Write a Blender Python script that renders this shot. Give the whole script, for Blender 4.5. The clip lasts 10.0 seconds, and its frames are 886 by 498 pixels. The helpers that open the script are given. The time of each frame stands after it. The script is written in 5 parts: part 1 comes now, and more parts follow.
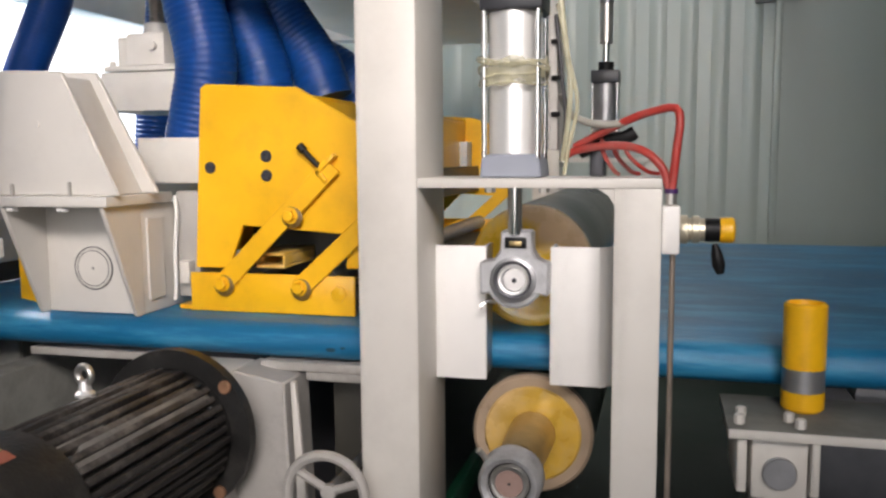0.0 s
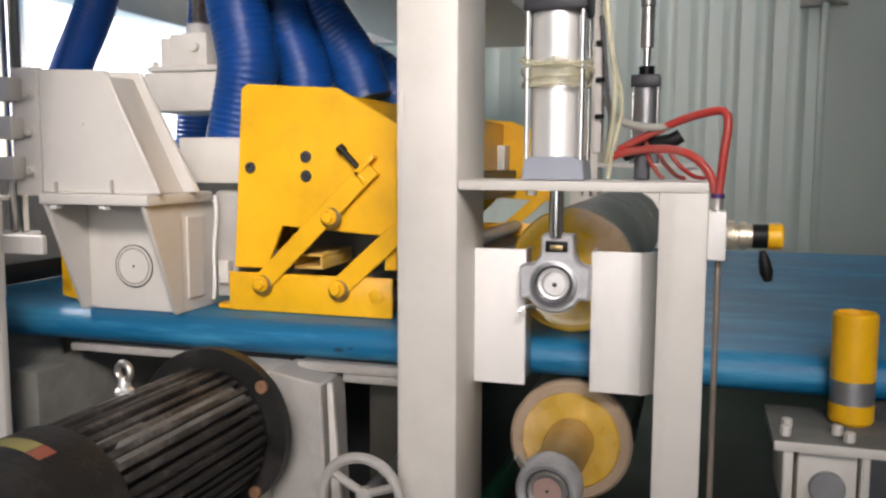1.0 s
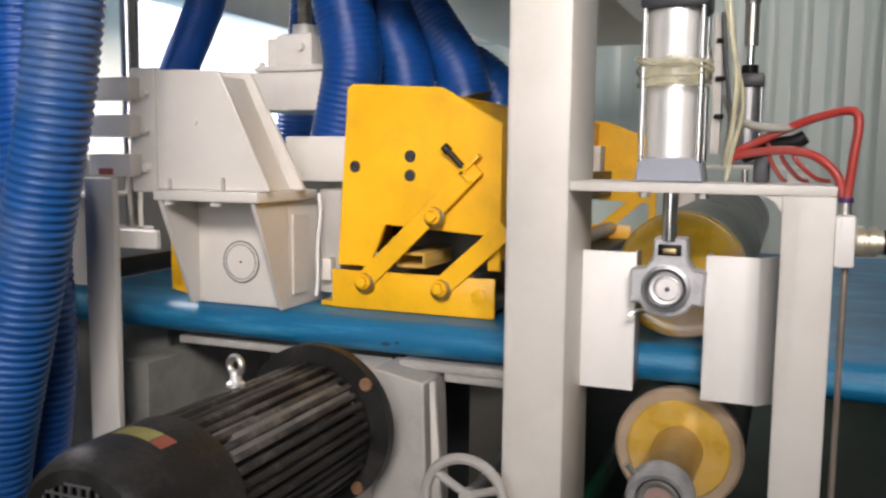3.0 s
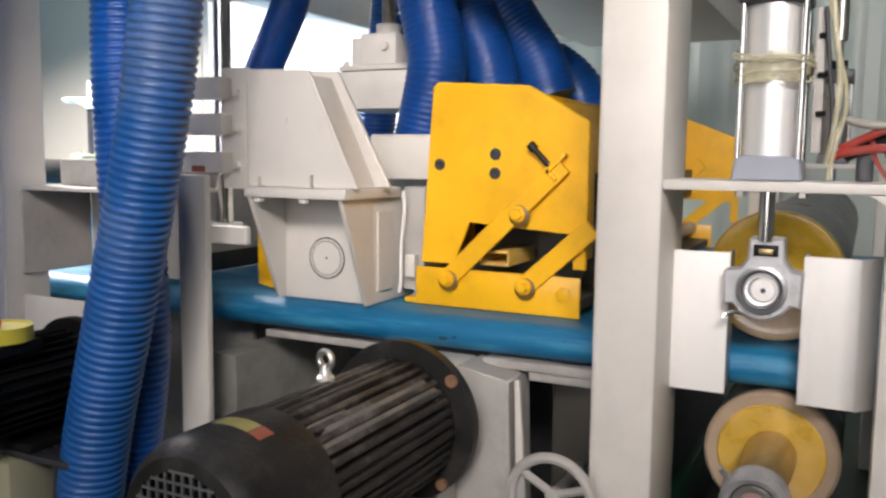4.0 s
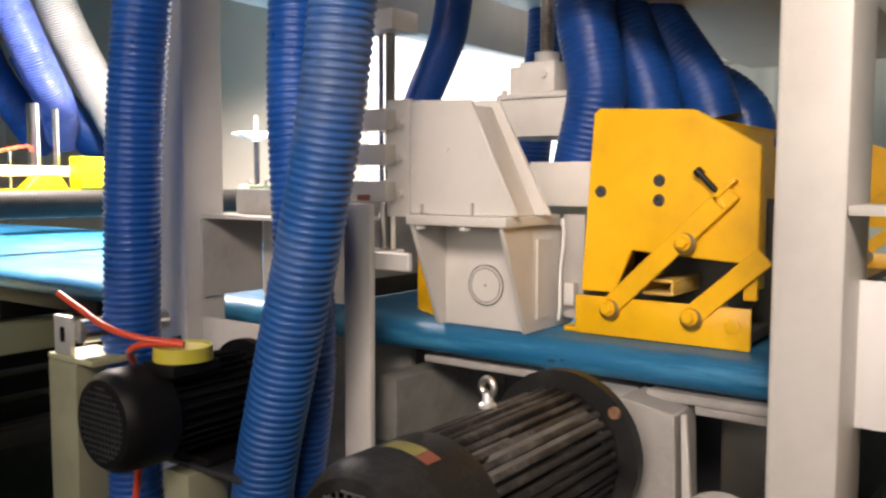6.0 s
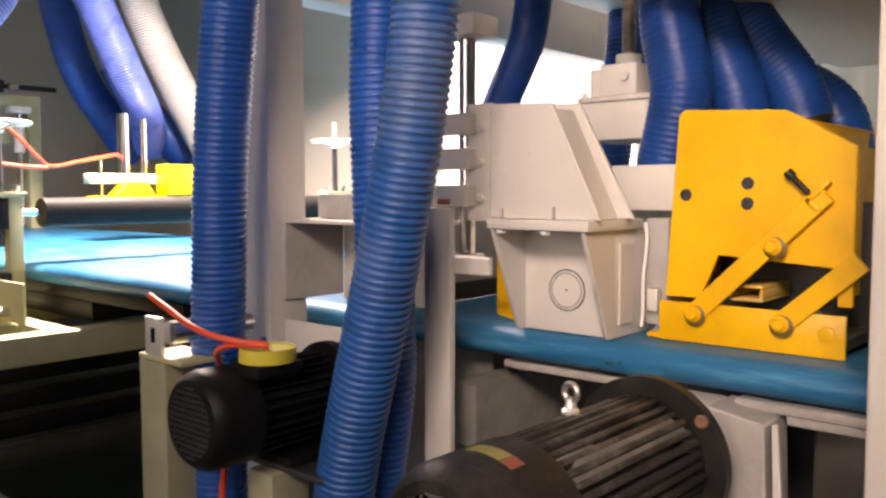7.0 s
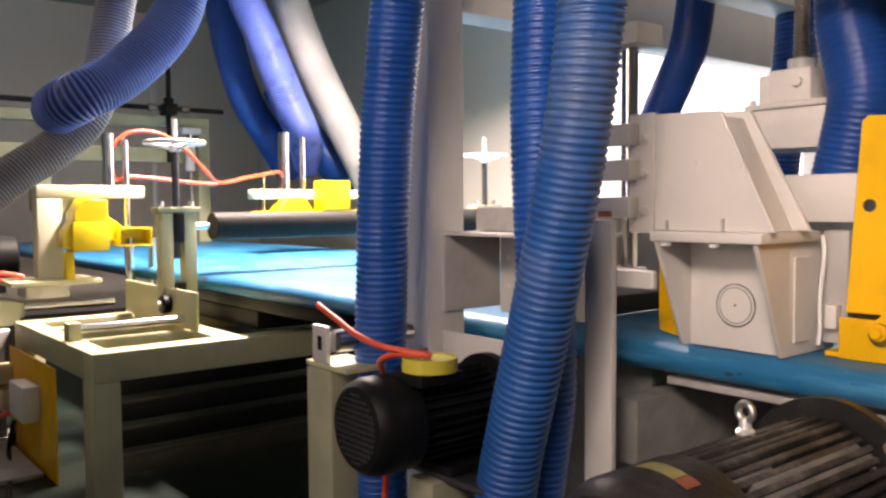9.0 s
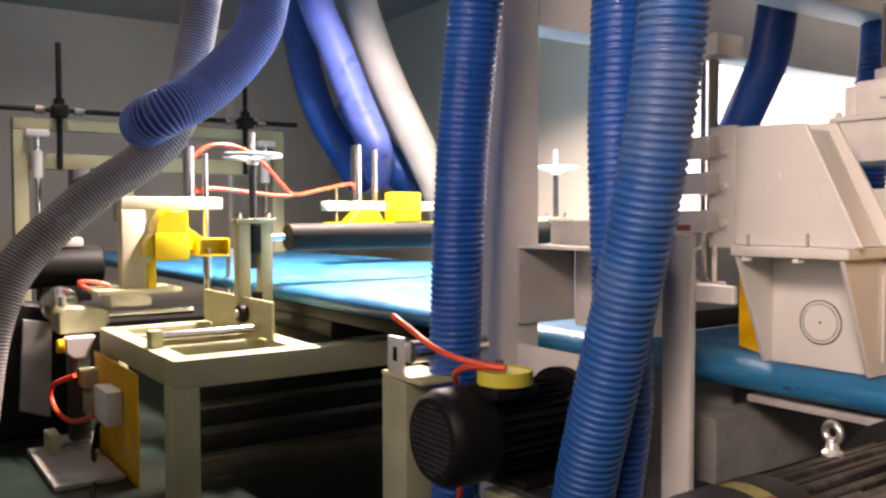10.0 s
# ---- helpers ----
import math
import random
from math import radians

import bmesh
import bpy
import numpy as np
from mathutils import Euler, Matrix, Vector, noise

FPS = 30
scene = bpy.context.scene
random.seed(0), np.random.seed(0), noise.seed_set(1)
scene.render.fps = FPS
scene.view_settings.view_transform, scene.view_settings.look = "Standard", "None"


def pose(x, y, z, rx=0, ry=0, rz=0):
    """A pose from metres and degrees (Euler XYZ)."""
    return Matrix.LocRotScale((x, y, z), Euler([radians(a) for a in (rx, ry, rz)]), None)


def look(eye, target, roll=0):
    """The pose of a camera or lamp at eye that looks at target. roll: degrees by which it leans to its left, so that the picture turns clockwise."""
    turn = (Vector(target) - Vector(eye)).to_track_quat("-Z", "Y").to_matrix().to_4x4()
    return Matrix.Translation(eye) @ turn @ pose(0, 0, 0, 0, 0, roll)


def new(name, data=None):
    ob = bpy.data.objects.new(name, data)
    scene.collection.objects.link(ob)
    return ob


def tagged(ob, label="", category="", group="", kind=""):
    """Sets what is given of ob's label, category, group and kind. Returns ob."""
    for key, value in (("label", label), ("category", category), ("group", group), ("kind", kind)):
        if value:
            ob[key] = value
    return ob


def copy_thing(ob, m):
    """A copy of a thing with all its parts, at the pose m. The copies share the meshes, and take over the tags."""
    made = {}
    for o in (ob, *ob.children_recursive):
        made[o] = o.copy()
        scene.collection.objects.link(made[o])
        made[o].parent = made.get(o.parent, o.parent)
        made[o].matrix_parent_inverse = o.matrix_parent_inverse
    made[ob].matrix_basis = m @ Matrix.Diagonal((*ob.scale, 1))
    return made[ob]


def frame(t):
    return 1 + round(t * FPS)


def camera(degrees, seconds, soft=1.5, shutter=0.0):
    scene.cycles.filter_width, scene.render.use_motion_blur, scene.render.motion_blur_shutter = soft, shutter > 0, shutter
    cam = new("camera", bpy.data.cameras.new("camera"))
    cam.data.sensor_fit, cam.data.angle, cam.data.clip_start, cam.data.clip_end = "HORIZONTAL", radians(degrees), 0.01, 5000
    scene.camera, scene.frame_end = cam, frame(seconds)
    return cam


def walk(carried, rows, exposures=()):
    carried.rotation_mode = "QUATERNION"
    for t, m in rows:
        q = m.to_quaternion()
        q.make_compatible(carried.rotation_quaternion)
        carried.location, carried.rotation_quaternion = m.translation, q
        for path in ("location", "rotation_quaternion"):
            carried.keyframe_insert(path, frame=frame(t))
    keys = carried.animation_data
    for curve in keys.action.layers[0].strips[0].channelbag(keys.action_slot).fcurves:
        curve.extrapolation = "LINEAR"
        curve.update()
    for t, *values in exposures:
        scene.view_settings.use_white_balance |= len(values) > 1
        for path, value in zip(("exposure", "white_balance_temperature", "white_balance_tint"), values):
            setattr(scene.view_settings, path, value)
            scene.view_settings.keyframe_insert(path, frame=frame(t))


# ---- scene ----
cam = camera(55.3, 10.0, soft=2.5, shutter=0.4)
PATH = [
    (0, (0.011, -0.015, 1.352), (-0.486, 1.909, 1.131), -0.4),
    (0.5, (0.003, -0.009, 1.35), (-0.538, 1.904, 1.137), -0.1),
    (1, (-0.006, -0.003, 1.346), (-0.579, 1.902, 1.136), 0.2),
    (1.5, (-0.015, 0.0, 1.348), (-0.619, 1.895, 1.135), 0.3),
    (2, (-0.022, -0.002, 1.346), (-0.67, 1.879, 1.142), 0.4),
    (2.5, (-0.041, -0.003, 1.346), (-0.734, 1.862, 1.141), 0.5),
    (4, (-0.108, -0.032, 1.344), (-0.997, 1.746, 1.127), 0.7),
    (4.5, (-0.12, -0.04, 1.345), (-1.084, 1.7, 1.137), 0.6),
    (5, (-0.129, -0.046, 1.343), (-1.17, 1.651, 1.153), 0.5),
    (5.5, (-0.133, -0.048, 1.346), (-1.246, 1.604, 1.176), 0.3),
    (7, (-0.159, -0.059, 1.338), (-1.477, 1.439, 1.198), -0.1),
    (7.5, (-0.161, -0.065, 1.337), (-1.544, 1.373, 1.203), -0.2),
    (8, (-0.176, -0.075, 1.332), (-1.618, 1.305, 1.211), -0.2),
    (8.5, (-0.181, -0.081, 1.333), (-1.679, 1.238, 1.219), -0.4),
    (9, (-0.19, -0.093, 1.332), (-1.742, 1.164, 1.228), -0.4),
    (9.5, (-0.194, -0.098, 1.335), (-1.797, 1.095, 1.242), -0.4),
    (10, (-0.194, -0.117, 1.336), (-1.842, 1.013, 1.26), -0.2),
]
EXPOSURES = [(0, 0.13, 6450, 18), (2, 0.13, 6450, 18), (4.5, 0.11, 6450, 18), (5.5, 0.03, 6750, 19), (7, 0.06, 7900, 31), (8, -0.05, 7900, 33), (9, -0.08, 7500, 29), (10, -0.03, 7600, 32)]
walk(cam, [(t, look(eye, target, roll)) for t, eye, target, roll in PATH], EXPOSURES)

# ---- world and light ----
world = bpy.data.worlds.new("world")
scene.world = world
world.use_nodes = True
wn = world.node_tree
sky = wn.nodes.new("ShaderNodeTexSky")
sky.sky_type, sky.sun_disc = "NISHITA", False
sky.sun_elevation, sky.sun_rotation = radians(40), radians(20)
wn.nodes["Background"].inputs[1].default_value = 0.06
wn.links.new(sky.outputs[0], wn.nodes["Background"].inputs[0])


def area(name, place, target, w, h, watts, colour, spread=180):
    la = bpy.data.lights.new(name, "AREA")
    la.shape, la.size, la.size_y, la.energy, la.color = "RECTANGLE", w, h, watts, colour
    la.spread = radians(spread)
    ob = new(name, la)
    ob.matrix_world = look(place, target)
    return ob


# Added fill for the near faces; no doorway is in view.
area("front_fill", (-0.6, -4.9, 2.2), (-1.15, 2, 1.55), 3.6, 2.4, 10.5, (1.0, 0.97, 0.91), 46)
area("window_daylight", (-3.9, 5.5, 2.2), (-3.9, 2, 1.6), 2.6, 1.7, 50, (0.97, 1.0, 1.0))
# No fixture is in view; all but the first are added fill.
for lx, ly, lw, ls in ((-5.1, 2.7, 620, 132), (-4.9, -0.9, 9, 140), (-8.1, 1.4, 27, 160), (-0.3, 5.25, 23, 180)):
    area("unseen_overhead", (lx, ly, 3.72), (lx, ly + 0.001, 0), 1.2, 0.25, lw, (1.0, 0.96, 0.89), ls)
# unseen tilted key light high up behind the camera, with a narrow cone
area("key_light", (0.8, -2.3, 3.5), (-0.85, 1.75, 1.80), 1.8, 0.9, 22, (1.0, 0.955, 0.875), 48)

# ---- materials ----


def material(name, colour, rough=0.5, metal=0.0, vary=0.12, scale=6.0, bump=0.05, fine=90.0, dirt=None, dirt_amount=0.0, dirt_scale=3.0, coat=0.0, stretch=(1, 1, 1)):
    m = bpy.data.materials.new(name)
    m.use_nodes = True
    n, l = m.node_tree.nodes, m.node_tree.links
    b = n["Principled BSDF"]
    tc = n.new("ShaderNodeTexCoord")
    mp = n.new("ShaderNodeMapping")
    mp.inputs["Scale"].default_value = stretch
    l.new(tc.outputs["Object"], mp.inputs[0])
    big = n.new("ShaderNodeTexNoise")
    big.inputs["Scale"].default_value, big.inputs["Detail"].default_value = scale, 6
    small = n.new("ShaderNodeTexNoise")
    small.inputs["Scale"].default_value, small.inputs["Detail"].default_value = fine, 4
    l.new(mp.outputs[0], big.inputs[0])
    l.new(mp.outputs[0], small.inputs[0])
    ramp = n.new("ShaderNodeMapRange")
    ramp.inputs["From Min"].default_value, ramp.inputs["From Max"].default_value = 0.3, 0.7
    ramp.inputs["To Min"].default_value, ramp.inputs["To Max"].default_value = 1 - vary, 1 + vary * 0.5
    l.new(big.outputs[0], ramp.inputs[0])
    hsv = n.new("ShaderNodeHueSaturation")
    hsv.inputs["Color"].default_value = (*colour, 1)
    l.new(ramp.outputs[0], hsv.inputs["Value"])
    out = hsv.outputs[0]
    if dirt:
        dn = n.new("ShaderNodeTexNoise")
        dn.inputs["Scale"].default_value, dn.inputs["Detail"].default_value, dn.inputs["Roughness"].default_value = dirt_scale, 8, 0.7
        l.new(mp.outputs[0], dn.inputs[0])
        dr = n.new("ShaderNodeMapRange")
        dr.inputs["From Min"].default_value, dr.inputs["From Max"].default_value = 0.48, 0.75
        dr.inputs["To Max"].default_value = dirt_amount
        l.new(dn.outputs[0], dr.inputs[0])
        mx = n.new("ShaderNodeMixRGB")
        mx.inputs[2].default_value = (*dirt, 1)
        l.new(dr.outputs[0], mx.inputs[0])
        l.new(out, mx.inputs[1])
        out = mx.outputs[0]
    l.new(out, b.inputs["Base Color"])
    rr = n.new("ShaderNodeMapRange")
    rr.inputs["To Min"].default_value, rr.inputs["To Max"].default_value = max(0.03, rough - 0.1), min(1, rough + 0.1)
    l.new(big.outputs[0], rr.inputs[0])
    l.new(rr.outputs[0], b.inputs["Roughness"])
    b.inputs["Metallic"].default_value = metal
    b.inputs["Coat Weight"].default_value = coat
    if bump:
        bp = n.new("ShaderNodeBump")
        bp.inputs["Strength"].default_value, bp.inputs["Distance"].default_value = bump, 0.004
        l.new(small.outputs[0], bp.inputs["Height"])
        l.new(bp.outputs[0], b.inputs["Normal"])
    return m


def glow(name, colour, strength):
    m = bpy.data.materials.new(name)
    m.use_nodes = True
    b = m.node_tree.nodes["Principled BSDF"]
    b.inputs["Base Color"].default_value = (*colour, 1)
    b.inputs["Emission Color"].default_value = (*colour, 1)
    b.inputs["Emission Strength"].default_value = strength
    return m


GREY = material("machine_grey_paint", (0.65, 0.62, 0.57), 0.42, vary=0.07, scale=4, bump=0.06, fine=140, dirt=(0.28, 0.25, 0.21), dirt_amount=0.17, dirt_scale=5)
# Dirt on the guide plate; under the board, dim light put into colour.
DUSTY_SHADED = material("dusty_shaded_paint", (0.21, 0.21, 0.19), 0.75, vary=0.3, scale=5, bump=0.2, dirt=(0.07, 0.062, 0.05), dirt_amount=0.7, dirt_scale=4)
CAST_GREY = material("cast_bearing_metal", (0.56, 0.56, 0.57), 0.46, 0.55, vary=0.2, scale=18, bump=0.3, fine=160, dirt=(0.16, 0.15, 0.14), dirt_amount=0.6, dirt_scale=14)
# Grime on some parts; on others machine grey darkened for shade.
GREY_DIRTY_SHADED = material("dusty_shaded_grey_paint", (0.44, 0.42, 0.39), 0.6, vary=0.2, scale=5, dirt=(0.13, 0.11, 0.09), dirt_amount=0.6, dirt_scale=4)
WHITE = material("white_sheet_paint", (0.82, 0.80, 0.77), 0.38, vary=0.04, scale=3, dirt=(0.35, 0.32, 0.28), dirt_amount=0.18)
CREAM = material("cream_paint", (0.48, 0.475, 0.29), 0.5, vary=0.1, scale=4, dirt=(0.2, 0.18, 0.1), dirt_amount=0.3)
# CREAM taken darker: weaker light on the stand posts put into colour.
DIMMED_CREAM = material("dimmed_cream_paint", (0.36, 0.355, 0.235), 0.55, vary=0.15, scale=5, dirt=(0.14, 0.12, 0.08), dirt_amount=0.4)
YELLOW = material("yellow_paint", (0.90, 0.48, 0.006), 0.36, vary=0.14, scale=5, bump=0.08, dirt=(0.34, 0.18, 0.03), dirt_amount=0.26, dirt_scale=11)
LEMON = material("lemon_yellow_paint", (0.74, 0.54, 0.008), 0.42, vary=0.1, scale=6, bump=0.05, dirt=(0.3, 0.2, 0.03), dirt_amount=0.35, dirt_scale=7)
LIT_FLOOR_GREEN = material("lit_floor_green", (0.01, 0.16, 0.08), 0.4, vary=0.25, scale=8, dirt=(0.1, 0.11, 0.09), dirt_amount=0.5)
YELLOW_ROLL = material("worn_yellow_roller", (0.74, 0.45, 0.06), 0.35, vary=0.2, scale=5, dirt=(0.55, 0.45, 0.33), dirt_amount=0.7, dirt_scale=6, coat=0.3)
BLUE_HOSE = material("blue_hose_plastic", (0.005, 0.082, 0.36), 0.3, vary=0.15, scale=8, bump=0.02, dirt=(0.06, 0.16, 0.36), dirt_amount=0.18, dirt_scale=4)
DUSTY_BLUE_HOSE = material("dusty_blue_hose_plastic", (0.010, 0.095, 0.33), 0.42, vary=0.15, scale=8, bump=0.03, dirt=(0.18, 0.22, 0.28), dirt_amount=0.8, dirt_scale=1.7)
# Serves also as shaded BLUE_HOSE: the platform's shadow is in the colour.
DARK_SHADED_HOSE = material("dark_shaded_blue_hose", (0.004, 0.048, 0.22), 0.36, vary=0.2, scale=8, bump=0.03)
DARK_SHADED_HOSE.node_tree.nodes["Principled BSDF"].inputs["Specular IOR Level"].default_value = 0.3
# Tubes of the left hoses: shade in the rib grooves darkens both colours.
BLUE_GROOVE = material("shaded_blue_groove", (0.008, 0.035, 0.24), 0.35, vary=0.2, scale=5, bump=0.02, dirt=(0.2, 0.22, 0.3), dirt_amount=0.3, dirt_scale=3)
DUSTY_SHADED_HOSE = material("dusty_shaded_grey_hose", (0.035, 0.033, 0.036), 0.5, vary=0.25, scale=5, bump=0.02)
ROLL_DARK = material("dark_roller_coating", (0.012, 0.022, 0.018), 0.3, vary=0.2, scale=4, bump=0.02)
ROLL_DARK.node_tree.nodes["Principled BSDF"].inputs["Specular IOR Level"].default_value = 0.1
ROLL_RIM = material("pale_roller_rim", (0.40, 0.30, 0.21), 0.3, vary=0.2, scale=9, bump=0.03)
# Rib colour brightened for the light that falls on it from above.
LIT_BLUE_RIB = material("lit_blue_rib", (0.19, 0.31, 0.80), 0.35, vary=0.2, scale=5)
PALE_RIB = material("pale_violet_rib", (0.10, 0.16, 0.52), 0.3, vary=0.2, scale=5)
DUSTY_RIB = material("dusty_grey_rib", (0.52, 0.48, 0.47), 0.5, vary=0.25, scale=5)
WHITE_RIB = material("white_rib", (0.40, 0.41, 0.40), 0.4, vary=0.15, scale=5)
ROLLER_BLACK = material("black_ribbed_rubber", (0.022, 0.021, 0.020), 0.5, vary=0.2, scale=9)
ROLLER_BLACK.node_tree.nodes["Principled BSDF"].inputs["Specular IOR Level"].default_value = 0.1
# Near-black base: groove shade between the white ribs is in the colour.
GREY_GROOVE = material("shaded_grey_groove", (0.07, 0.07, 0.075), 0.4, vary=0.2, scale=5, bump=0.02)
BOARD = material("blue_foam_board", (0.003, 0.145, 0.31), 0.40, vary=0.35, scale=4, bump=0.45, fine=120, dirt=(0.08, 0.38, 0.58), dirt_amount=0.8, dirt_scale=8, stretch=(0.3, 1, 3.0))


def worn_disc(name, towards, edge, soft=0.04, coat_colour=(0.60, 0.37, 0.05)):
    """Glossy yellow coat, rubbed down to beige on the side of the disc that lies towards an angle."""
    m = material(name, coat_colour, 0.28, vary=0.25, scale=14, bump=0.03, dirt=(0.56, 0.42, 0.25), dirt_amount=0.5, dirt_scale=12, coat=0.5)
    n, l = m.node_tree.nodes, m.node_tree.links
    b = n["Principled BSDF"]
    was = b.inputs["Base Color"].links[0].from_socket
    tc = n.new("ShaderNodeTexCoord")
    dot = n.new("ShaderNodeVectorMath")
    dot.operation = "DOT_PRODUCT"
    dot.inputs[1].default_value = (math.cos(radians(towards)), 0, math.sin(radians(towards)))
    l.new(tc.outputs["Object"], dot.inputs[0])
    ns = n.new("ShaderNodeTexNoise")
    ns.inputs["Scale"].default_value, ns.inputs["Detail"].default_value = 16, 5
    l.new(tc.outputs["Object"], ns.inputs[0])
    ad = n.new("ShaderNodeMath")
    ad.operation = "MULTIPLY_ADD"
    ad.inputs[1].default_value = 0.14
    l.new(ns.outputs[0], ad.inputs[0])
    l.new(dot.outputs["Value"], ad.inputs[2])
    mr = n.new("ShaderNodeMapRange")
    mr.inputs["From Min"].default_value, mr.inputs["From Max"].default_value = 0.085 + edge, 0.085 + edge + soft
    mr.inputs["To Max"].default_value = 0.85
    l.new(ad.outputs[0], mr.inputs[0])
    mx = n.new("ShaderNodeMixRGB")
    mx.inputs[2].default_value = (0.70, 0.50, 0.33, 1)
    l.new(mr.outputs[0], mx.inputs[0])
    l.new(was, mx.inputs[1])
    l.new(mx.outputs[0], b.inputs["Base Color"])
    return m


DENT = material("dent_dark_blue", (0.008, 0.05, 0.08), 0.7)
BLACK = material("black_motor_paint", (0.016, 0.0155, 0.015), 0.42, vary=0.4, scale=9, bump=0.3, fine=120, dirt=(0.17, 0.155, 0.14), dirt_amount=0.22, dirt_scale=11)
# CREAM taken lighter: lamp brightness on the saw brackets put into colour.
LIT_CREAM = material("lit_cream_paint", (0.68, 0.66, 0.50), 0.45, vary=0.08, scale=5, dirt=(0.3, 0.26, 0.16), dirt_amount=0.3)
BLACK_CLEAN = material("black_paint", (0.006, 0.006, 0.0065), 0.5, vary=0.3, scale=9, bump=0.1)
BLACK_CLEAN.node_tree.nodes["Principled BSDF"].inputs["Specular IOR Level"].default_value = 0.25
FIN_DUST = material("dusty_motor_fin", (0.040, 0.036, 0.034), 0.6, vary=0.5, scale=9, bump=0.5, fine=120, dirt=(0.32, 0.29, 0.26), dirt_amount=0.58, dirt_scale=9)
DUSTY_IRON = material("dust_caked_iron", (0.045, 0.040, 0.036), 0.85, vary=0.5, scale=14, bump=0.7, fine=80, dirt=(0.22, 0.195, 0.17), dirt_amount=0.6, dirt_scale=7)
DUST = material("packed_dust", (0.24, 0.225, 0.205), 0.9, vary=0.4, scale=18, bump=0.8, fine=70, dirt=(0.06, 0.055, 0.05), dirt_amount=0.9, dirt_scale=9)
BLACK.node_tree.nodes["Principled BSDF"].inputs["Specular IOR Level"].default_value = 0.35
RUBBER = material("black_rubber", (0.02, 0.02, 0.022), 0.4, vary=0.3, scale=9, bump=0.1)
ROD_STEEL = material("ground_rod_steel", (0.55, 0.53, 0.50), 0.2, 1.0, vary=0.1, scale=20, bump=0.0)
CHROME = material("chrome", (0.78, 0.77, 0.75), 0.16, 1.0, vary=0.06, bump=0.0)
ALU = material("brushed_aluminium", (0.90, 0.89, 0.87), 0.42, 0.65, vary=0.05, scale=5, bump=0.04, fine=200)
WHITE_STEEL = material("bright_turned_steel", (0.86, 0.84, 0.82), 0.5, 0.45, vary=0.1, scale=30, bump=0.05)
STEEL = material("cast_steel", (0.42, 0.42, 0.43), 0.42, 0.85, vary=0.2, scale=12, bump=0.2)
ZINC = material("zinc_plated_steel", (0.62, 0.60, 0.56), 0.35, 0.9, vary=0.15, scale=20, bump=0.05)
BRASS = material("yellow_zinc", (0.55, 0.42, 0.20), 0.35, 0.8, vary=0.2, scale=20)
BRASS_ZINC = material("pale_brass", (0.66, 0.60, 0.46), 0.38, 0.7, vary=0.15, scale=30)
PURPLE = material("purple_plastic", (0.06, 0.02, 0.12), 0.4)
SCREW = material("greasy_screw_steel", (0.30, 0.25, 0.21), 0.45, 0.5, vary=0.2, scale=20)
# Dark paint; also stands for the shade inside the hood.
DARK_PAINT_SHADE = material("dark_paint_and_shade", (0.05, 0.047, 0.038), 0.5, vary=0.3, scale=6)
PINKISH = material("rust_stained_shaft_end", (0.42, 0.28, 0.24), 0.5, 0.3, vary=0.2, scale=30)
RUST = material("rusty_steel", (0.30, 0.16, 0.09), 0.7, 0.3, vary=0.3, scale=30, bump=0.2)
DARK_STEEL = material("dark_steel", (0.10, 0.10, 0.11), 0.4, 0.7, vary=0.2, scale=12)
RED_HOSE = material("red_air_hose", (0.42, 0.04, 0.03), 0.38, vary=0.15, scale=14, bump=0.0, dirt=(0.24, 0.19, 0.17), dirt_amount=0.75, dirt_scale=7)
ORANGE_HOSE = material("orange_air_hose", (0.80, 0.09, 0.04), 0.35, vary=0.1, scale=14, bump=0.0)
PALE_TUBE = material("dull_beige_tube", (0.30, 0.29, 0.25), 0.4, vary=0.2, scale=12, bump=0.0)
CLEAR_TAPE = material("clear_wrap", (0.66, 0.62, 0.42), 0.15, vary=0.3, scale=25, bump=0.5, fine=60, coat=0.6)
CLEAR_TAPE.node_tree.nodes["Principled BSDF"].inputs["Alpha"].default_value = 0.5
DULL_LABEL = material("faded_yellow_label", (0.36, 0.32, 0.10), 0.5, vary=0.2, scale=20)
LABEL = material("yellow_label", (0.60, 0.52, 0.06), 0.4, vary=0.1, scale=12)
LABEL_RED = material("red_label", (0.36, 0.10, 0.06), 0.5, vary=0.2, scale=12)
# Far darker than green floor paint: the dim light is in the base.
FLOOR = material("dimmed_green_floor_paint", (0.004, 0.013, 0.009), 0.5, vary=0.3, scale=1.2, dirt=(0.03, 0.03, 0.026), dirt_amount=0.6, dirt_scale=1.5)
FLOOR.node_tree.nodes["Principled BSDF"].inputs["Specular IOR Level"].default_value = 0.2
WALL = material("pale_green_sheet", (0.50, 0.565, 0.52), 0.3, vary=0.05, scale=1.0, bump=0.02, fine=40, dirt=(0.4, 0.42, 0.38), dirt_amount=0.25, dirt_scale=1.5, stretch=(1, 1, 0.3))
WALL_GREY = material("grey_wall_panel", (0.80, 0.73, 0.65), 0.45, vary=0.06, scale=0.8, bump=0.02, fine=40)
CAP_GREY = material("blue_grey_cast_paint", (0.27, 0.29, 0.34), 0.4, vary=0.1, scale=8, bump=0.1)
CAP_DARK = material("charcoal_cast_paint", (0.035, 0.036, 0.042), 0.4, vary=0.15, scale=10, bump=0.1)
GREASE = material("dark_grease", (0.17, 0.095, 0.015), 0.45, vary=0.3, scale=30)
WALL_CREAM = material("cream_wall_panel", (0.70, 0.68, 0.60), 0.45, vary=0.05, scale=1)
CEIL = material("ceiling_sheet", (0.40, 0.41, 0.40), 0.6, vary=0.08, scale=1)
DAYLIGHT = glow("bright_overcast_daylight", (0.97, 1.0, 0.99), 1.9)

# ---- building blocks ----
BASE = {}


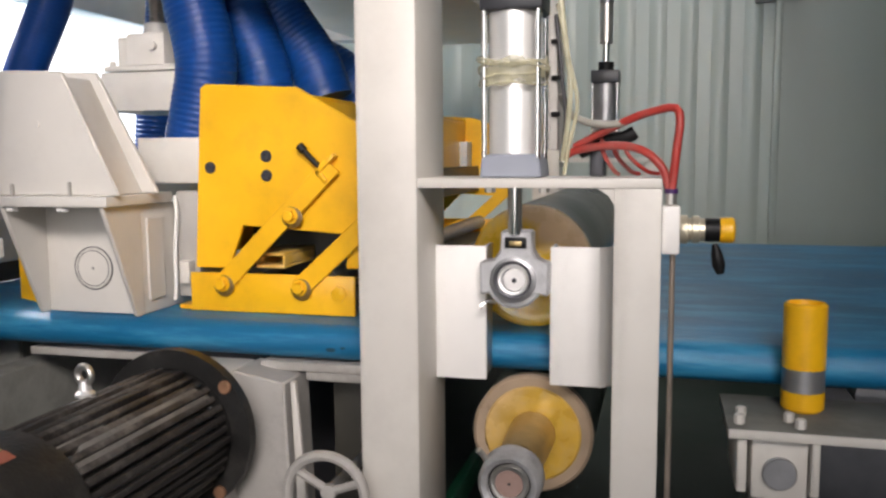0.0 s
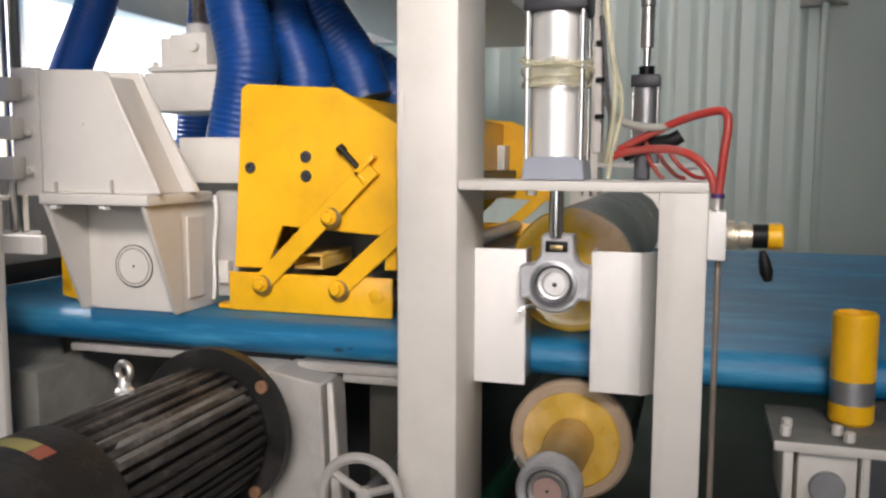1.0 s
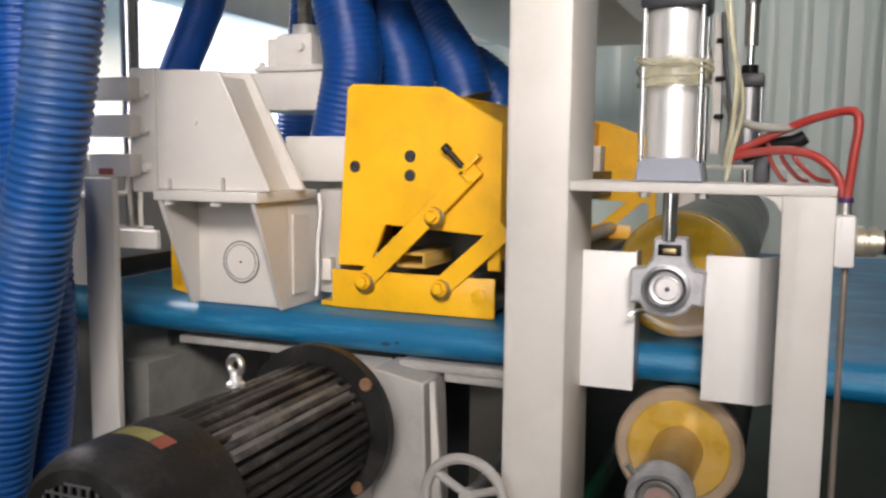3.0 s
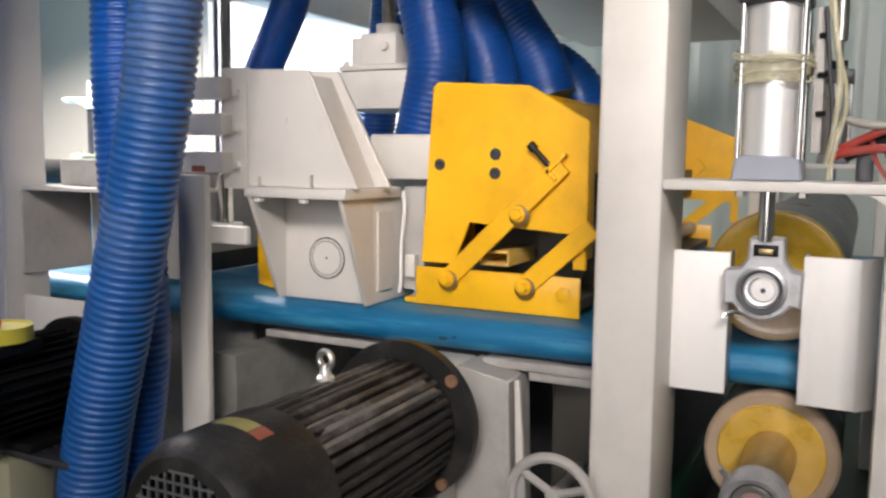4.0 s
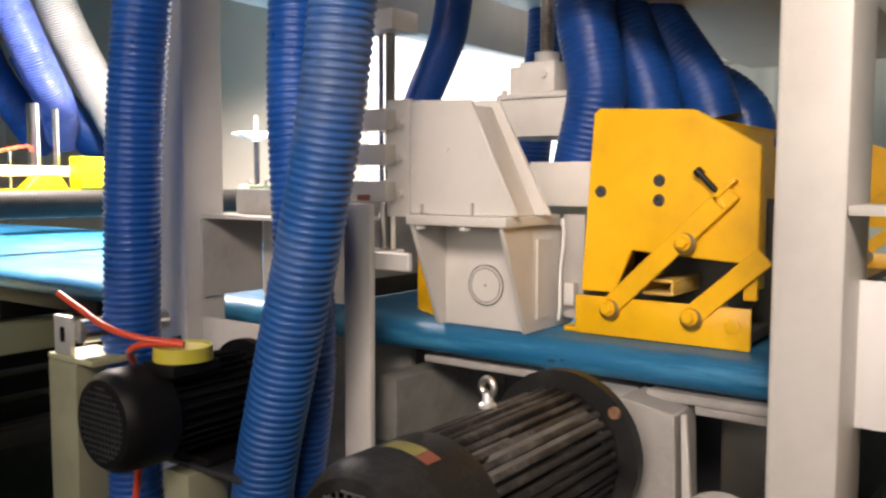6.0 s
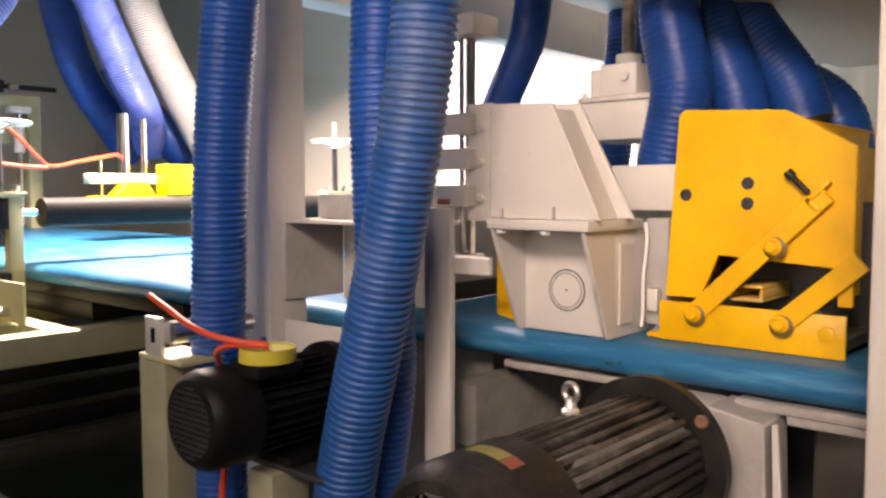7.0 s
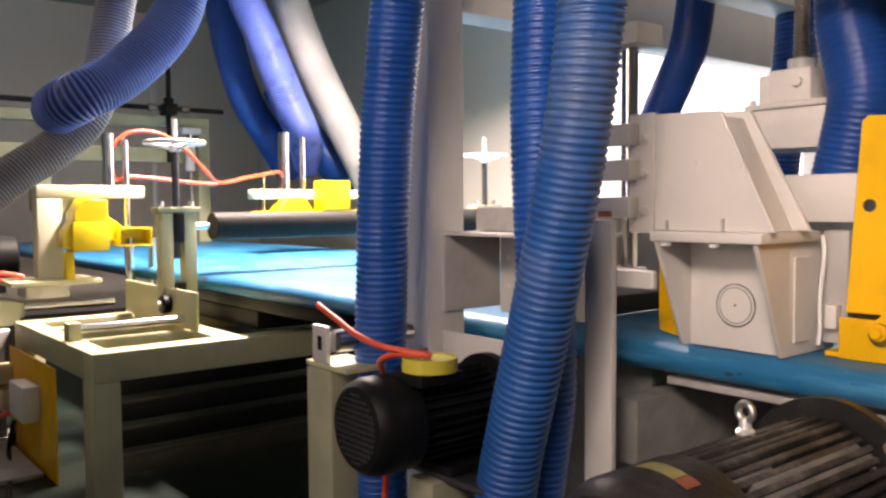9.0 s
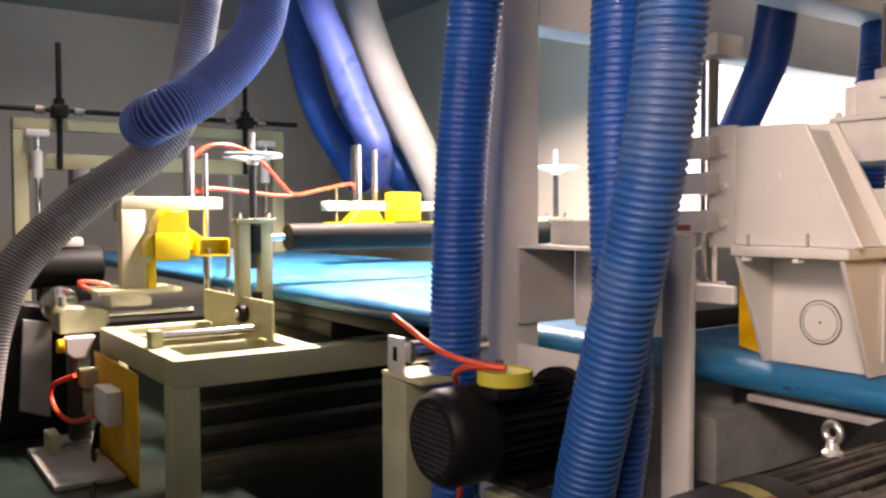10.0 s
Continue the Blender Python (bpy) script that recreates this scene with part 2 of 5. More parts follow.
def thing(name, base, label, category, group="", kind=""):
    ob = new(name)
    ob.empty_display_size = 0.05
    ob.location = base
    BASE[ob.name] = Vector(base)
    return tagged(ob, label, category, group, kind)


def part(name, bm, mat, parent=None, label="", smooth=35):
    me = bpy.data.meshes.new(name)
    if parent is not None:
        bmesh.ops.translate(bm, verts=bm.verts, vec=-BASE[parent.name])
    bmesh.ops.recalc_face_normals(bm, faces=bm.faces)
    for f in bm.faces:
        f.smooth = True
    lim = radians(smooth)
    for e in bm.edges:
        if len(e.link_faces) == 2 and e.calc_face_angle(0) > lim:
            e.smooth = False
    bm.to_mesh(me)
    bm.free()
    me.materials.append(mat)
    ob = new(name, me)
    if parent is not None:
        ob.parent = parent
        BASE[ob.name] = BASE[parent.name]
    else:
        BASE[ob.name] = Vector((0, 0, 0))
    if label:
        ob["label"] = label
    return ob


def box(x0, x1, y0, y1, z0, z1, r=0.004, bm=None):
    """A box with rounded edges."""
    bm = bm or bmesh.new()
    t = bmesh.new()
    bmesh.ops.create_cube(t, size=1, matrix=Matrix.Translation(((x0 + x1) / 2, (y0 + y1) / 2, (z0 + z1) / 2)) @ Matrix.Diagonal((x1 - x0, y1 - y0, z1 - z0, 1)))
    r = min(r, 0.45 * min(x1 - x0, y1 - y0, z1 - z0))
    if r > 0:
        bmesh.ops.bevel(t, geom=t.edges[:], offset=r, segments=2, profile=0.5, affect="EDGES")
    join(bm, t)
    return bm


def join(bm, other, m=None):
    me = bpy.data.meshes.new("tmp")
    other.to_mesh(me)
    other.free()
    if m is not None:
        me.transform(m)
    bm.from_mesh(me)
    bpy.data.meshes.remove(me)
    return bm


def prism(pts, axis, d0, d1, r=0.003, bm=None):
    """A plate whose outline pts lies across the axis, from d0 to d1."""
    bm = bm or bmesh.new()
    t = bmesh.new()
    put = {"x": lambda u, v, d: (d, u, v), "y": lambda u, v, d: (u, d, v), "z": lambda u, v, d: (u, v, d)}[axis]
    a = [t.verts.new(put(u, v, d0)) for u, v in pts]
    b = [t.verts.new(put(u, v, d1)) for u, v in pts]
    t.faces.new(a)
    t.faces.new(b[::-1])
    for i in range(len(pts)):
        j = (i + 1) % len(pts)
        t.faces.new((a[i], b[i], b[j], a[j]))
    bmesh.ops.recalc_face_normals(t, faces=t.faces)
    if r > 0:
        bmesh.ops.bevel(t, geom=t.edges[:], offset=r, segments=1, affect="EDGES")
    join(bm, t)
    return bm


def lathe(profile, origin, axis="z", n=32, bm=None, closed=True):
    """Turns (radius, height) pairs round an axis through origin."""
    bm = bm or bmesh.new()
    t = bmesh.new()
    rings = []
    for rad, h in profile:
        if rad < 1e-6:
            rings.append([t.verts.new((0, 0, h))])
        else:
            rings.append([t.verts.new((rad * math.cos(2 * math.pi * k / n), rad * math.sin(2 * math.pi * k / n), h)) for k in range(n)])
    for a, b in zip(rings, rings[1:]):
        for k in range(n):
            q = (k + 1) % n
            if len(a) == 1 and len(b) == 1:
                continue
            if len(a) == 1:
                t.faces.new((a[0], b[k], b[q]))
            elif len(b) == 1:
                t.faces.new((a[k], a[q], b[0]))
            else:
                t.faces.new((a[k], a[q], b[q], b[k]))
    if closed:
        for ring in (rings[0], rings[-1]):
            if len(ring) > 1:
                t.faces.new(ring)
    turn = {"z": Matrix.Identity(4), "y": pose(0, 0, 0, -90, 0, 0), "x": pose(0, 0, 0, 0, 90, 0)}[axis]
    join(bm, t, Matrix.Translation(origin) @ turn)
    return bm


def rod(p0, p1, r, n=20, bm=None, bevel=0.0):
    p0, p1 = Vector(p0), Vector(p1)
    d = p1 - p0
    L = d.length
    prof = [(r, 0), (r, L)] if not bevel else [(r - bevel, 0), (r, bevel), (r, L - bevel), (r - bevel, L)]
    t = lathe(prof, (0, 0, 0), "z", n)
    return join(bm or bmesh.new(), t, Matrix.Translation(p0) @ d.to_track_quat("Z", "Y").to_matrix().to_4x4())


def curve_points(pts, step):
    """Even points on a smooth line through pts."""
    P = [Vector(p) for p in pts]
    P = [2 * P[0] - P[1]] + P + [2 * P[-1] - P[-2]]
    fine = []
    for i in range(1, len(P) - 2):
        a, b, c, d = P[i - 1:i + 3]
        for k in range(40):
            u = k / 40
            fine.append(0.5 * (2 * b + (c - a) * u + (2 * a - 5 * b + 4 * c - d) * u * u + (3 * b - a - 3 * c + d) * u ** 3))
    fine.append(P[-2])
    out, left = [fine[0]], step
    for a, b in zip(fine, fine[1:]):
        seg = (b - a).length
        pos = 0.0
        while seg - pos >= left:
            pos += left
            out.append(a.lerp(b, pos / seg))
            left = step
        left -= seg - pos
    return out


def sweep(pts, radii, n=20, step=0.02, bm=None):
    """A tube along a smooth line; radii repeat along it."""
    bm = bm or bmesh.new()
    line = curve_points(pts, step)
    t = bmesh.new()
    up = Vector((0.31, 0.77, 0.55)).normalized()
    last = None
    for i, p in enumerate(line):
        d = (line[min(i + 1, len(line) - 1)] - line[max(i - 1, 0)]).normalized()
        u = (up - d * up.dot(d)).normalized()
        v = d.cross(u)
        up = u
        rad = radii[i % len(radii)]
        ring = [t.verts.new(p + rad * (math.cos(2 * math.pi * k / n) * u + math.sin(2 * math.pi * k / n) * v)) for k in range(n)]
        if last:
            for k in range(n):
                q = (k + 1) % n
                t.faces.new((last[k], last[q], ring[q], ring[k]))
        else:
            t.faces.new(ring[::-1])
        last = ring
    t.faces.new(last)
    join(bm, t)
    return bm


def spiral(pts, r, ridge, pitch, per=24):
    """A raised rib wound round a smooth line."""
    line = curve_points(pts, pitch / 2)
    up = Vector((0.31, 0.77, 0.55)).normalized()
    frames, run = [], [0.0]
    for i, p in enumerate(line):
        d = (line[min(i + 1, len(line) - 1)] - line[max(i - 1, 0)]).normalized()
        up = (up - d * up.dot(d)).normalized()
        frames.append((p, d, up, d.cross(up)))
        if i:
            run.append(run[-1] + (p - line[i - 1]).length)
    shape = ((-0.40, -ridge), (-0.24, -0.2 * ridge), (0, 0), (0.24, -0.2 * ridge), (0.40, -ridge))
    bm = bmesh.new()
    last, i = None, 0
    for k in range(int((run[-1] / pitch - 1) * per)):
        s = (k / per + 0.5) * pitch
        while run[i + 1] < s:
            i += 1
        f = (s - run[i]) / (run[i + 1] - run[i])
        p, d, u, v = [a.lerp(b, f) for a, b in zip(frames[i], frames[i + 1])]
        ang = 2 * math.pi * k / per
        e = math.cos(ang) * u + math.sin(ang) * v
        row = [bm.verts.new(p + d * (a * pitch) + e * (r + h)) for a, h in shape]
        if last:
            for q in range(4):
                bm.faces.new((last[q], last[q + 1], row[q + 1], row[q]))
        last = row
    return bm


def hose(name, pts, r, mat, label, pitch=0.0182, ridge=0.0046, group="ribbed extraction hoses", rib=None):
    ob = part(name, sweep(pts, (r - ridge * 0.92,), n=28, step=0.02), mat, smooth=80)
    part("spiral_rib", spiral(pts, r, ridge, pitch), rib or mat, ob, smooth=80)
    return tagged(ob, label, "hose", group)


def tube_line(name, pts, r, mat, label, category="air hose"):
    return tagged(part(name, sweep(pts, (r,), n=10, step=0.012), mat, smooth=80), label, category)


def hexbolt(x, y, z, r, parent, depth=0.012, mat=None, washer=True, name="bolt"):
    """A hexagon head that faces the near side."""
    bm = lathe([(r, 0), (r, -depth * 0.85), (r * 0.85, -depth)], (0, 0, 0), "z", 6)
    w = bmesh.new()
    join(w, bm, Matrix.Translation((x, y, z)) @ pose(0, 0, 0, -90, 0, 0) @ pose(0, 0, 0, 0, 0, 10))
    if washer:
        lathe([(r * 1.35, 0), (r * 1.35, -0.003)], (x, y, z), "y", 20, w)
    return part(name, w, mat or ZINC, parent)

# ---- large structure ----


def setting(name, bm, mat, label=""):
    return tagged(part(name, bm, mat), label, kind="structure")


X0, X1, Y0, Y1, TOP = -11.5, 4.5, -5.0, 5.6, 3.9
setting("floor", box(X0 - 0.2, X1 + 0.2, Y0 - 0.2, Y1 + 0.2, -0.15, 0.0, 0), FLOOR, "green painted concrete floor, darkened for the dim light")
setting("ceiling", box(X0 - 0.2, X1 + 0.2, Y0 - 0.2, Y1 + 0.2, TOP, TOP + 0.1, 0), CEIL, "grey sheet ceiling")
setting("wall_west", box(X0 - 0.15, X0, Y0, Y1, 0, TOP, 0), WALL_GREY, "grey insulated panel wall")
setting("wall_east", box(X1, X1 + 0.15, Y0, Y1, 0, TOP, 0), WALL)
# back wall with one window opening
WX0, WX1, WZ0, WZ1 = -5.25, -2.6, 1.30, 3.2
setting("wall_north_panel", box(X0, WX0, Y1, Y1 + 0.15, 0, TOP, 0), WALL_CREAM, "cream insulated panel wall beside the window")
bm = box(WX1, WX1 + 0.02, Y1, Y1 + 0.15, 0, 0.01, 0)
box(WX1, X1, Y1, Y1 + 0.15, 0, TOP, 0, bm)
box(WX0, WX1, Y1, Y1 + 0.15, 0, WZ0, 0, bm)
box(WX0, WX1, Y1, Y1 + 0.15, WZ1, TOP, 0, bm)
wall_north = setting("wall_north", bm, WALL, "pale green ribbed sheet-metal wall")
# unseen near wall, with a wide doorway added for the fill light
bm = box(X0, -2.2, Y0 - 0.15, Y0, 0, TOP, 0)
box(3.4, X1, Y0 - 0.15, Y0, 0, TOP, 0, bm)
box(-2.2, 3.4, Y0 - 0.15, Y0, 3.6, TOP, 0, bm)
setting("wall_south", bm, WALL)
setting("backdrop", box(WX0 - 1, WX1 + 1, Y1 + 0.9, Y1 + 0.92, 0.2, 4.2, 0), DAYLIGHT, "bright overcast daylight outside the window")
w = thing("window_1", ((WX0 + WX1) / 2, Y1, WZ0), "white framed window with bright daylight behind", "window", kind="structure")
bm = box(WX0, WX1, Y1 + 0.02, Y1 + 0.08, WZ0, WZ0 + 0.06)
box(WX0, WX1, Y1 + 0.02, Y1 + 0.08, WZ1 - 0.06, WZ1, bm=bm)
for fx in (WX0, WX1 - 0.06):
    box(fx, fx + 0.06, Y1 + 0.02, Y1 + 0.08, WZ0 + 0.06, WZ1 - 0.06, bm=bm)
part("window_frame", bm, WHITE, w)
lb = thing("wall_box", (0.6, Y1, 2.2), "small grey conduit box on the sheet wall", "junction box")
part("box", box(0.54, 0.655, Y1 - 0.06, Y1 - 0.001, 2.26, 2.36, 0.006), GREY_DIRTY_SHADED, lb)
part("conduit", rod((0.655, Y1 - 0.075, 2.30), (0.80, Y1 - 0.075, 2.27), 0.016, 10), GREY_DIRTY_SHADED, lb)
# ribs of the sheet wall
rib = None
for i in range(40):
    rx = -2.5 + i * 0.19
    if rx > 0.62:
        break
    if rib is None:
        me_bm = prism([(-0.055, 0), (-0.03, -0.005), (-0.014, -0.0075), (0.014, -0.0075), (0.03, -0.005), (0.055, 0)], "z", 0, TOP, 0)
        rib = part("rib", me_bm, WALL, wall_north)
        rib.location = (rx, Y1, 0)
    else:
        r2 = rib.copy()
        scene.collection.objects.link(r2)
        r2.location = (rx, Y1, 0)
bm = box(0.66, 0.70, Y1 - 0.05, Y1 - 0.024, 0, TOP, 0.003)
setting("trim", bm, WALL, "pale sheet-metal cover strip on the wall")
bm = box(X0, X0 + 0.02, 4.05, 4.13, 0, TOP, 0.003)
setting("trim", bm, ALU, "bright metal joint strip of the panel wall")

# ---- the foam boards ----


def foam_board(x0, x1, label):
    y0, y1, z0, z1 = 1.795, 3.93, 0.870, 0.955
    prof = []
    c = (z0 + z1) / 2
    h = (z1 - z0) / 2
    for k in range(9):
        a = math.pi / 2 + math.pi * k / 8
        prof.append((y0 + 0.045 + 0.045 * math.cos(a), c + h * math.sin(a)))
    for k in range(9):
        a = -math.pi / 2 + math.pi * k / 8
        prof.append((y1 - 0.045 + 0.045 * math.cos(a), c + h * math.sin(a)))
    bm = bmesh.new()
    n = int((x1 - x0) / 0.06)
    last = None
    for i in range(n + 1):
        x = x0 + (x1 - x0) * i / n
        ring = []
        for k, (y, z) in enumerate(prof):
            w = 0.003 * noise.noise(Vector((x * 3.1, z * 9, 1.7))) if k < 9 else 0
            ring.append(bm.verts.new((x, y + w, z + 0.0015 * noise.noise(Vector((x * 2.3, y * 3, 5))))))
        if last:
            for k in range(len(prof)):
                q = (k + 1) % len(prof)
                bm.faces.new((last[k], last[q], ring[q], ring[k]))
        else:
            bm.faces.new(ring[::-1])
        last = ring
    bm.faces.new(last)
    return tagged(part("foam_board", bm, BOARD, smooth=50), label, "foam board", "extruded boards on the line")


board_a = foam_board(-4.27, 4.0, "long blue extruded foam board with rounded raw edge on the rollers")
board_b = foam_board(-9.6, -4.285, "cut blue extruded foam board lying on the outfeed table")
# small dents in the raw edge
for dx, dz, s in ((-0.731, 0.902, 0.010), (-0.70, 0.906, 0.005), (0.28, 0.93, 0.003), (-0.42, 0.925, 0.003), (-1.3, 0.918, 0.003)):
    bm = lathe([(0, 0.003), (s, 0.0015), (s * 0.9, -0.002), (0, -0.003)], (dx, 1.7975 + 0.5 * abs(dz - 0.9125) ** 1.2, dz), "y", 9)
    bmesh.ops.scale(bm, verts=bm.verts, vec=(1.5, 1, 0.8), space=Matrix.Translation((-dx, -1.7975, -dz)))
    part("dent", bm, DENT, board_a)

# ---- press stand with two rollers ----
pf = thing("press_stand", (-0.285, 1.7, 0), "light grey welded press stand with shelf and two uprights", "machine frame")
part("upright", box(-0.585, -0.455, 1.59, 1.81, 0, 2.6, 0.012), GREY, pf)
part("upright", box(-0.073, 0.013, 1.5885, 1.76, 0, 1.2875, 0.0015), GREY, pf)
part("shelf", box(-0.4545, 0.013, 1.588, 1.80, 1.288, 1.306, 0.0015), GREY, pf)
bm = prism([(-0.105, 1.287), (-0.0735, 1.287), (-0.0735, 1.255), (-0.085, 1.274)], "y", 1.592, 1.757, 0.001)
part("gusset", bm, GREY, pf)
part("slide_plate", box(-0.459, -0.345, 1.727, 1.739, 0.871, 1.160, 0.002), WHITE, pf, "white slide cover plate")
bm = box(-0.209, -0.108, 1.727, 1.739, 0.868, 1.161, 0.002)
prism([(-0.108, 1.727), (-0.074, 1.765), (-0.074, 1.777), (-0.108, 1.739)], "z", 0.866, 1.161, 0.001, bm)
part("slide_plate", bm, WHITE, pf, "white folded slide cover plate")
part("slide_rail", box(-0.352, -0.3455, 1.741, 1.80, 0.88, 1.16, 0.001), STEEL, pf)
part("slide_rail", box(-0.2085, -0.202, 1.741, 1.80, 0.88, 1.16, 0.001), STEEL, pf)
for bx in (-0.325, -0.215):
    part("bolt", rod((bx, 1.67, 1.276), (bx, 1.67, 1.2875), 0.011, 6), ZINC, pf)

ub = thing("bearing_block", (-0.279, 1.69, 1.098), "silver cast take-up bearing block on the upper roller", "bearing")
pts = []
for a in range(-150, -29, 12):
    pts.append((-0.279 + 0.060 * math.cos(radians(a)), 1.096 + 0.060 * math.sin(radians(a))))
pts += [(-0.208, 1.062), (-0.206, 1.132), (-0.228, 1.136), (-0.240, 1.155), (-0.242, 1.197), (-0.306, 1.197), (-0.308, 1.155), (-0.322, 1.136), (-0.351, 1.132), (-0.349, 1.062)]
part("housing", prism(pts, "y", 1.685, 1.735, 0.004), CAST_GREY, ub)
bm = box(-0.297, -0.252, 1.679, 1.686, 1.162, 1.184, 0.002)
part("slot", bm, BLACK_CLEAN, ub)
part("nut", box(-0.287, -0.262, 1.6765, 1.6785, 1.166, 1.176, 0.0005), BRASS, ub)
part("ring", lathe([(0.047, 0.0), (0.047, -0.012), (0.040, -0.014), (0.038, -0.006), (0.028, -0.006)], (-0.279, 1.686, 1.097), "y", 36), STEEL, ub)
part("seal", lathe([(0.0330, 0.0), (0.0330, -0.0075), (0.0375, -0.0085), (0.0378, 0.0)], (-0.279, 1.686, 1.097), "y", 36), DARK_STEEL, ub)
part("inner_race", lathe([(0.0245, 0.0), (0.0245, -0.012), (0.030, -0.013), (0.0326, -0.009), (0.0326, 0.0)], (-0.279, 1.686, 1.097), "y", 36), ALU, ub)
part("grease_nipple", sweep([(-0.318, 1.69, 1.046), (-0.330, 1.682, 1.049), (-0.342, 1.678, 1.045), (-0.350, 1.676, 1.036)], (0.0035, 0.0042), 8, 0.004), CHROME, ub)

upper_roller = thing("pressure_roller", (-0.275, 1.9, 1.097), "yellow coated pressure roller above the foam board", "roller", "yellow feed rollers")
part("end_disc", lathe([(0.03, -0.002), (0.112, -0.001), (0.116, -0.003), (0.137, -0.002), (0.141, 0.002), (0.141, 0.03), (0.03, 0.03)], (-0.275, 1.9, 1.097), "y", 64), worn_disc("worn_upper_disc", 50, 0.025, 0.04, (0.86, 0.53, 0.03)), upper_roller)
part("drum", rod((-0.275, 1.931, 1.097), (-0.275, 3.88, 1.097), 0.1405, 48), ROLL_DARK, upper_roller, "dark smooth coated drum")
part("shaft", rod((-0.275, 1.67, 1.097), (-0.275, 4.1, 1.097), 0.024, 24, bevel=0.003), WHITE_STEEL, upper_roller)
part("centre_mark", lathe([(0.005, 0), (0.005, -0.002)], (-0.275, 1.67, 1.097), "y", 10), DARK_STEEL, upper_roller)

lower_roller = thing("drive_roller", (-0.256, 1.8, 0.733), "worn yellow drive roller below the foam board", "roller", "yellow feed rollers")
part("end_disc", lathe([(0.03, 0.006), (0.070, 0.004), (0.080, 0.001), (0.104, 0.0), (0.108, 0.003), (0.108, 0.02), (0.03, 0.02)], (-0.256, 1.8, 0.733), "y", 64), worn_disc("worn_lower_disc", 150, 0.01, 0.16), lower_roller)
part("rim", lathe([(0.1085, 0.02), (0.1085, 0.002), (0.128, 0.0), (0.1345, 0.006), (0.1345, 0.03), (0.1085, 0.03)], (-0.256, 1.8, 0.733), "y", 48), ROLL_RIM, lower_roller, "pale worn rim")
part("drum", rod((-0.256, 1.831, 0.733), (-0.256, 3.85, 0.733), 0.134, 48), ROLL_DARK, lower_roller, "dark smooth coated drum")
part("shaft", rod((-0.256, 1.506, 0.733), (-0.256, 4.0, 0.733), 0.027, 28), PINKISH, lower_roller)
part("centre_mark", lathe([(0.003, 0), (0.003, -0.0015)], (-0.256, 1.506, 0.733), "y", 10), CHROME, lower_roller)
part("neck", lathe([(0.052, 0), (0.045, -0.2)], (-0.256, 1.80, 0.733), "y", 28), BRASS, lower_roller)
lb = thing("bearing_block", (-0.256, 1.52, 0.62), "silver round bearing housing on the lower drive roller", "bearing")
part("housing", lathe([(0.036, 0.0), (0.044, -0.022), (0.053, -0.026), (0.060, -0.015), (0.062, 0.03), (0.036, 0.03)], (-0.256, 1.52, 0.733), "y", 40), CAST_GREY, lb)
part("foot", box(-0.335, -0.177, 1.50, 1.56, 0.62, 0.675, 0.006), STEEL, lb)
part("seal", lathe([(0.0385, 0.0), (0.0385, -0.010), (0.0435, -0.014), (0.0435, 0.0)], (-0.256, 1.519, 0.733), "y", 36), BLACK_CLEAN, lb)
part("inner_race", lathe([(0.0275, 0.0), (0.0275, -0.016), (0.034, -0.017), (0.0383, -0.012), (0.0383, 0.0)], (-0.256, 1.519, 0.733), "y", 36), ZINC, lb)
part("bolt", rod((-0.30, 1.515, 0.775), (-0.315, 1.505, 0.795), 0.006, 8), ZINC, lb)
bs = thing("bearing_stand", (-0.256, 1.53, 0), "grey steel stand below the roller bearing", "machine frame")
part("column", box(-0.33, -0.18, 1.49, 1.57, 0, 0.605, 0.006), GREY_DIRTY_SHADED, bs)
part("top_plate", box(-0.345, -0.167, 1.48, 1.58, 0.606, 0.619, 0.003), GREY_DIRTY_SHADED, bs)


def air_cylinder(x, y, z0, z1, r, label, front):
    """An upright pneumatic cylinder: end caps, tube, four tie rods."""
    c = thing("air_cylinder", (x, y, z0), label, "air cylinder", "pneumatic cylinders over the rollers")
    h = r * 1.12
    bm = prism([(x - h, z0), (x + h, z0), (x + h - 0.004, z0 + 0.036), (x + h - 0.016, z0 + 0.046), (x - h + 0.016, z0 + 0.046), (x - h + 0.004, z0 + 0.036)], "y", y - h, y + h, 0.003)
    part("lower_cap", bm, CAP_GREY if front else DARK_STEEL, c, "grey cast end cap")
    part("barrel", lathe([(r * 0.96, 0), (r * 0.96, z1 - z0 - 0.046)], (x, y, z0 + 0.046), "z", 48), ALU if front else STEEL, c)
    part("upper_cap", box(x - h, x + h, y - h, y + h, z1, z1 + 0.06, 0.006), CAP_DARK, c)
    for sx in (-1, 1):
        for sy in (-1, 1):
            part("tie_rod", rod((x + sx * r * 0.96, y + sy * r * 0.96, z0 + 0.03), (x + sx * r * 0.96, y + sy * r * 0.96, z1), r * 0.10, 12), CHROME, c)
    return c


c1 = air_cylinder(-0.277, 1.69, 1.307, 1.630, 0.055, "large silver pneumatic cylinder standing on the shelf", True)
part("piston_rod", rod((-0.277, 1.69, 1.19), (-0.277, 1.69, 1.306), 0.0145, 20), CHROME, c1)
part("port_block", box(-0.208, -0.190, 1.67, 1.71, 1.36, 1.62, 0.003), GREY_DIRTY_SHADED, c1)
for k in range(3):
    part("port_screw", rod((-0.20, 1.668, 1.43 + 0.07 * k), (-0.186, 1.660, 1.43 + 0.07 * k), 0.005, 8), BLACK_CLEAN, c1)
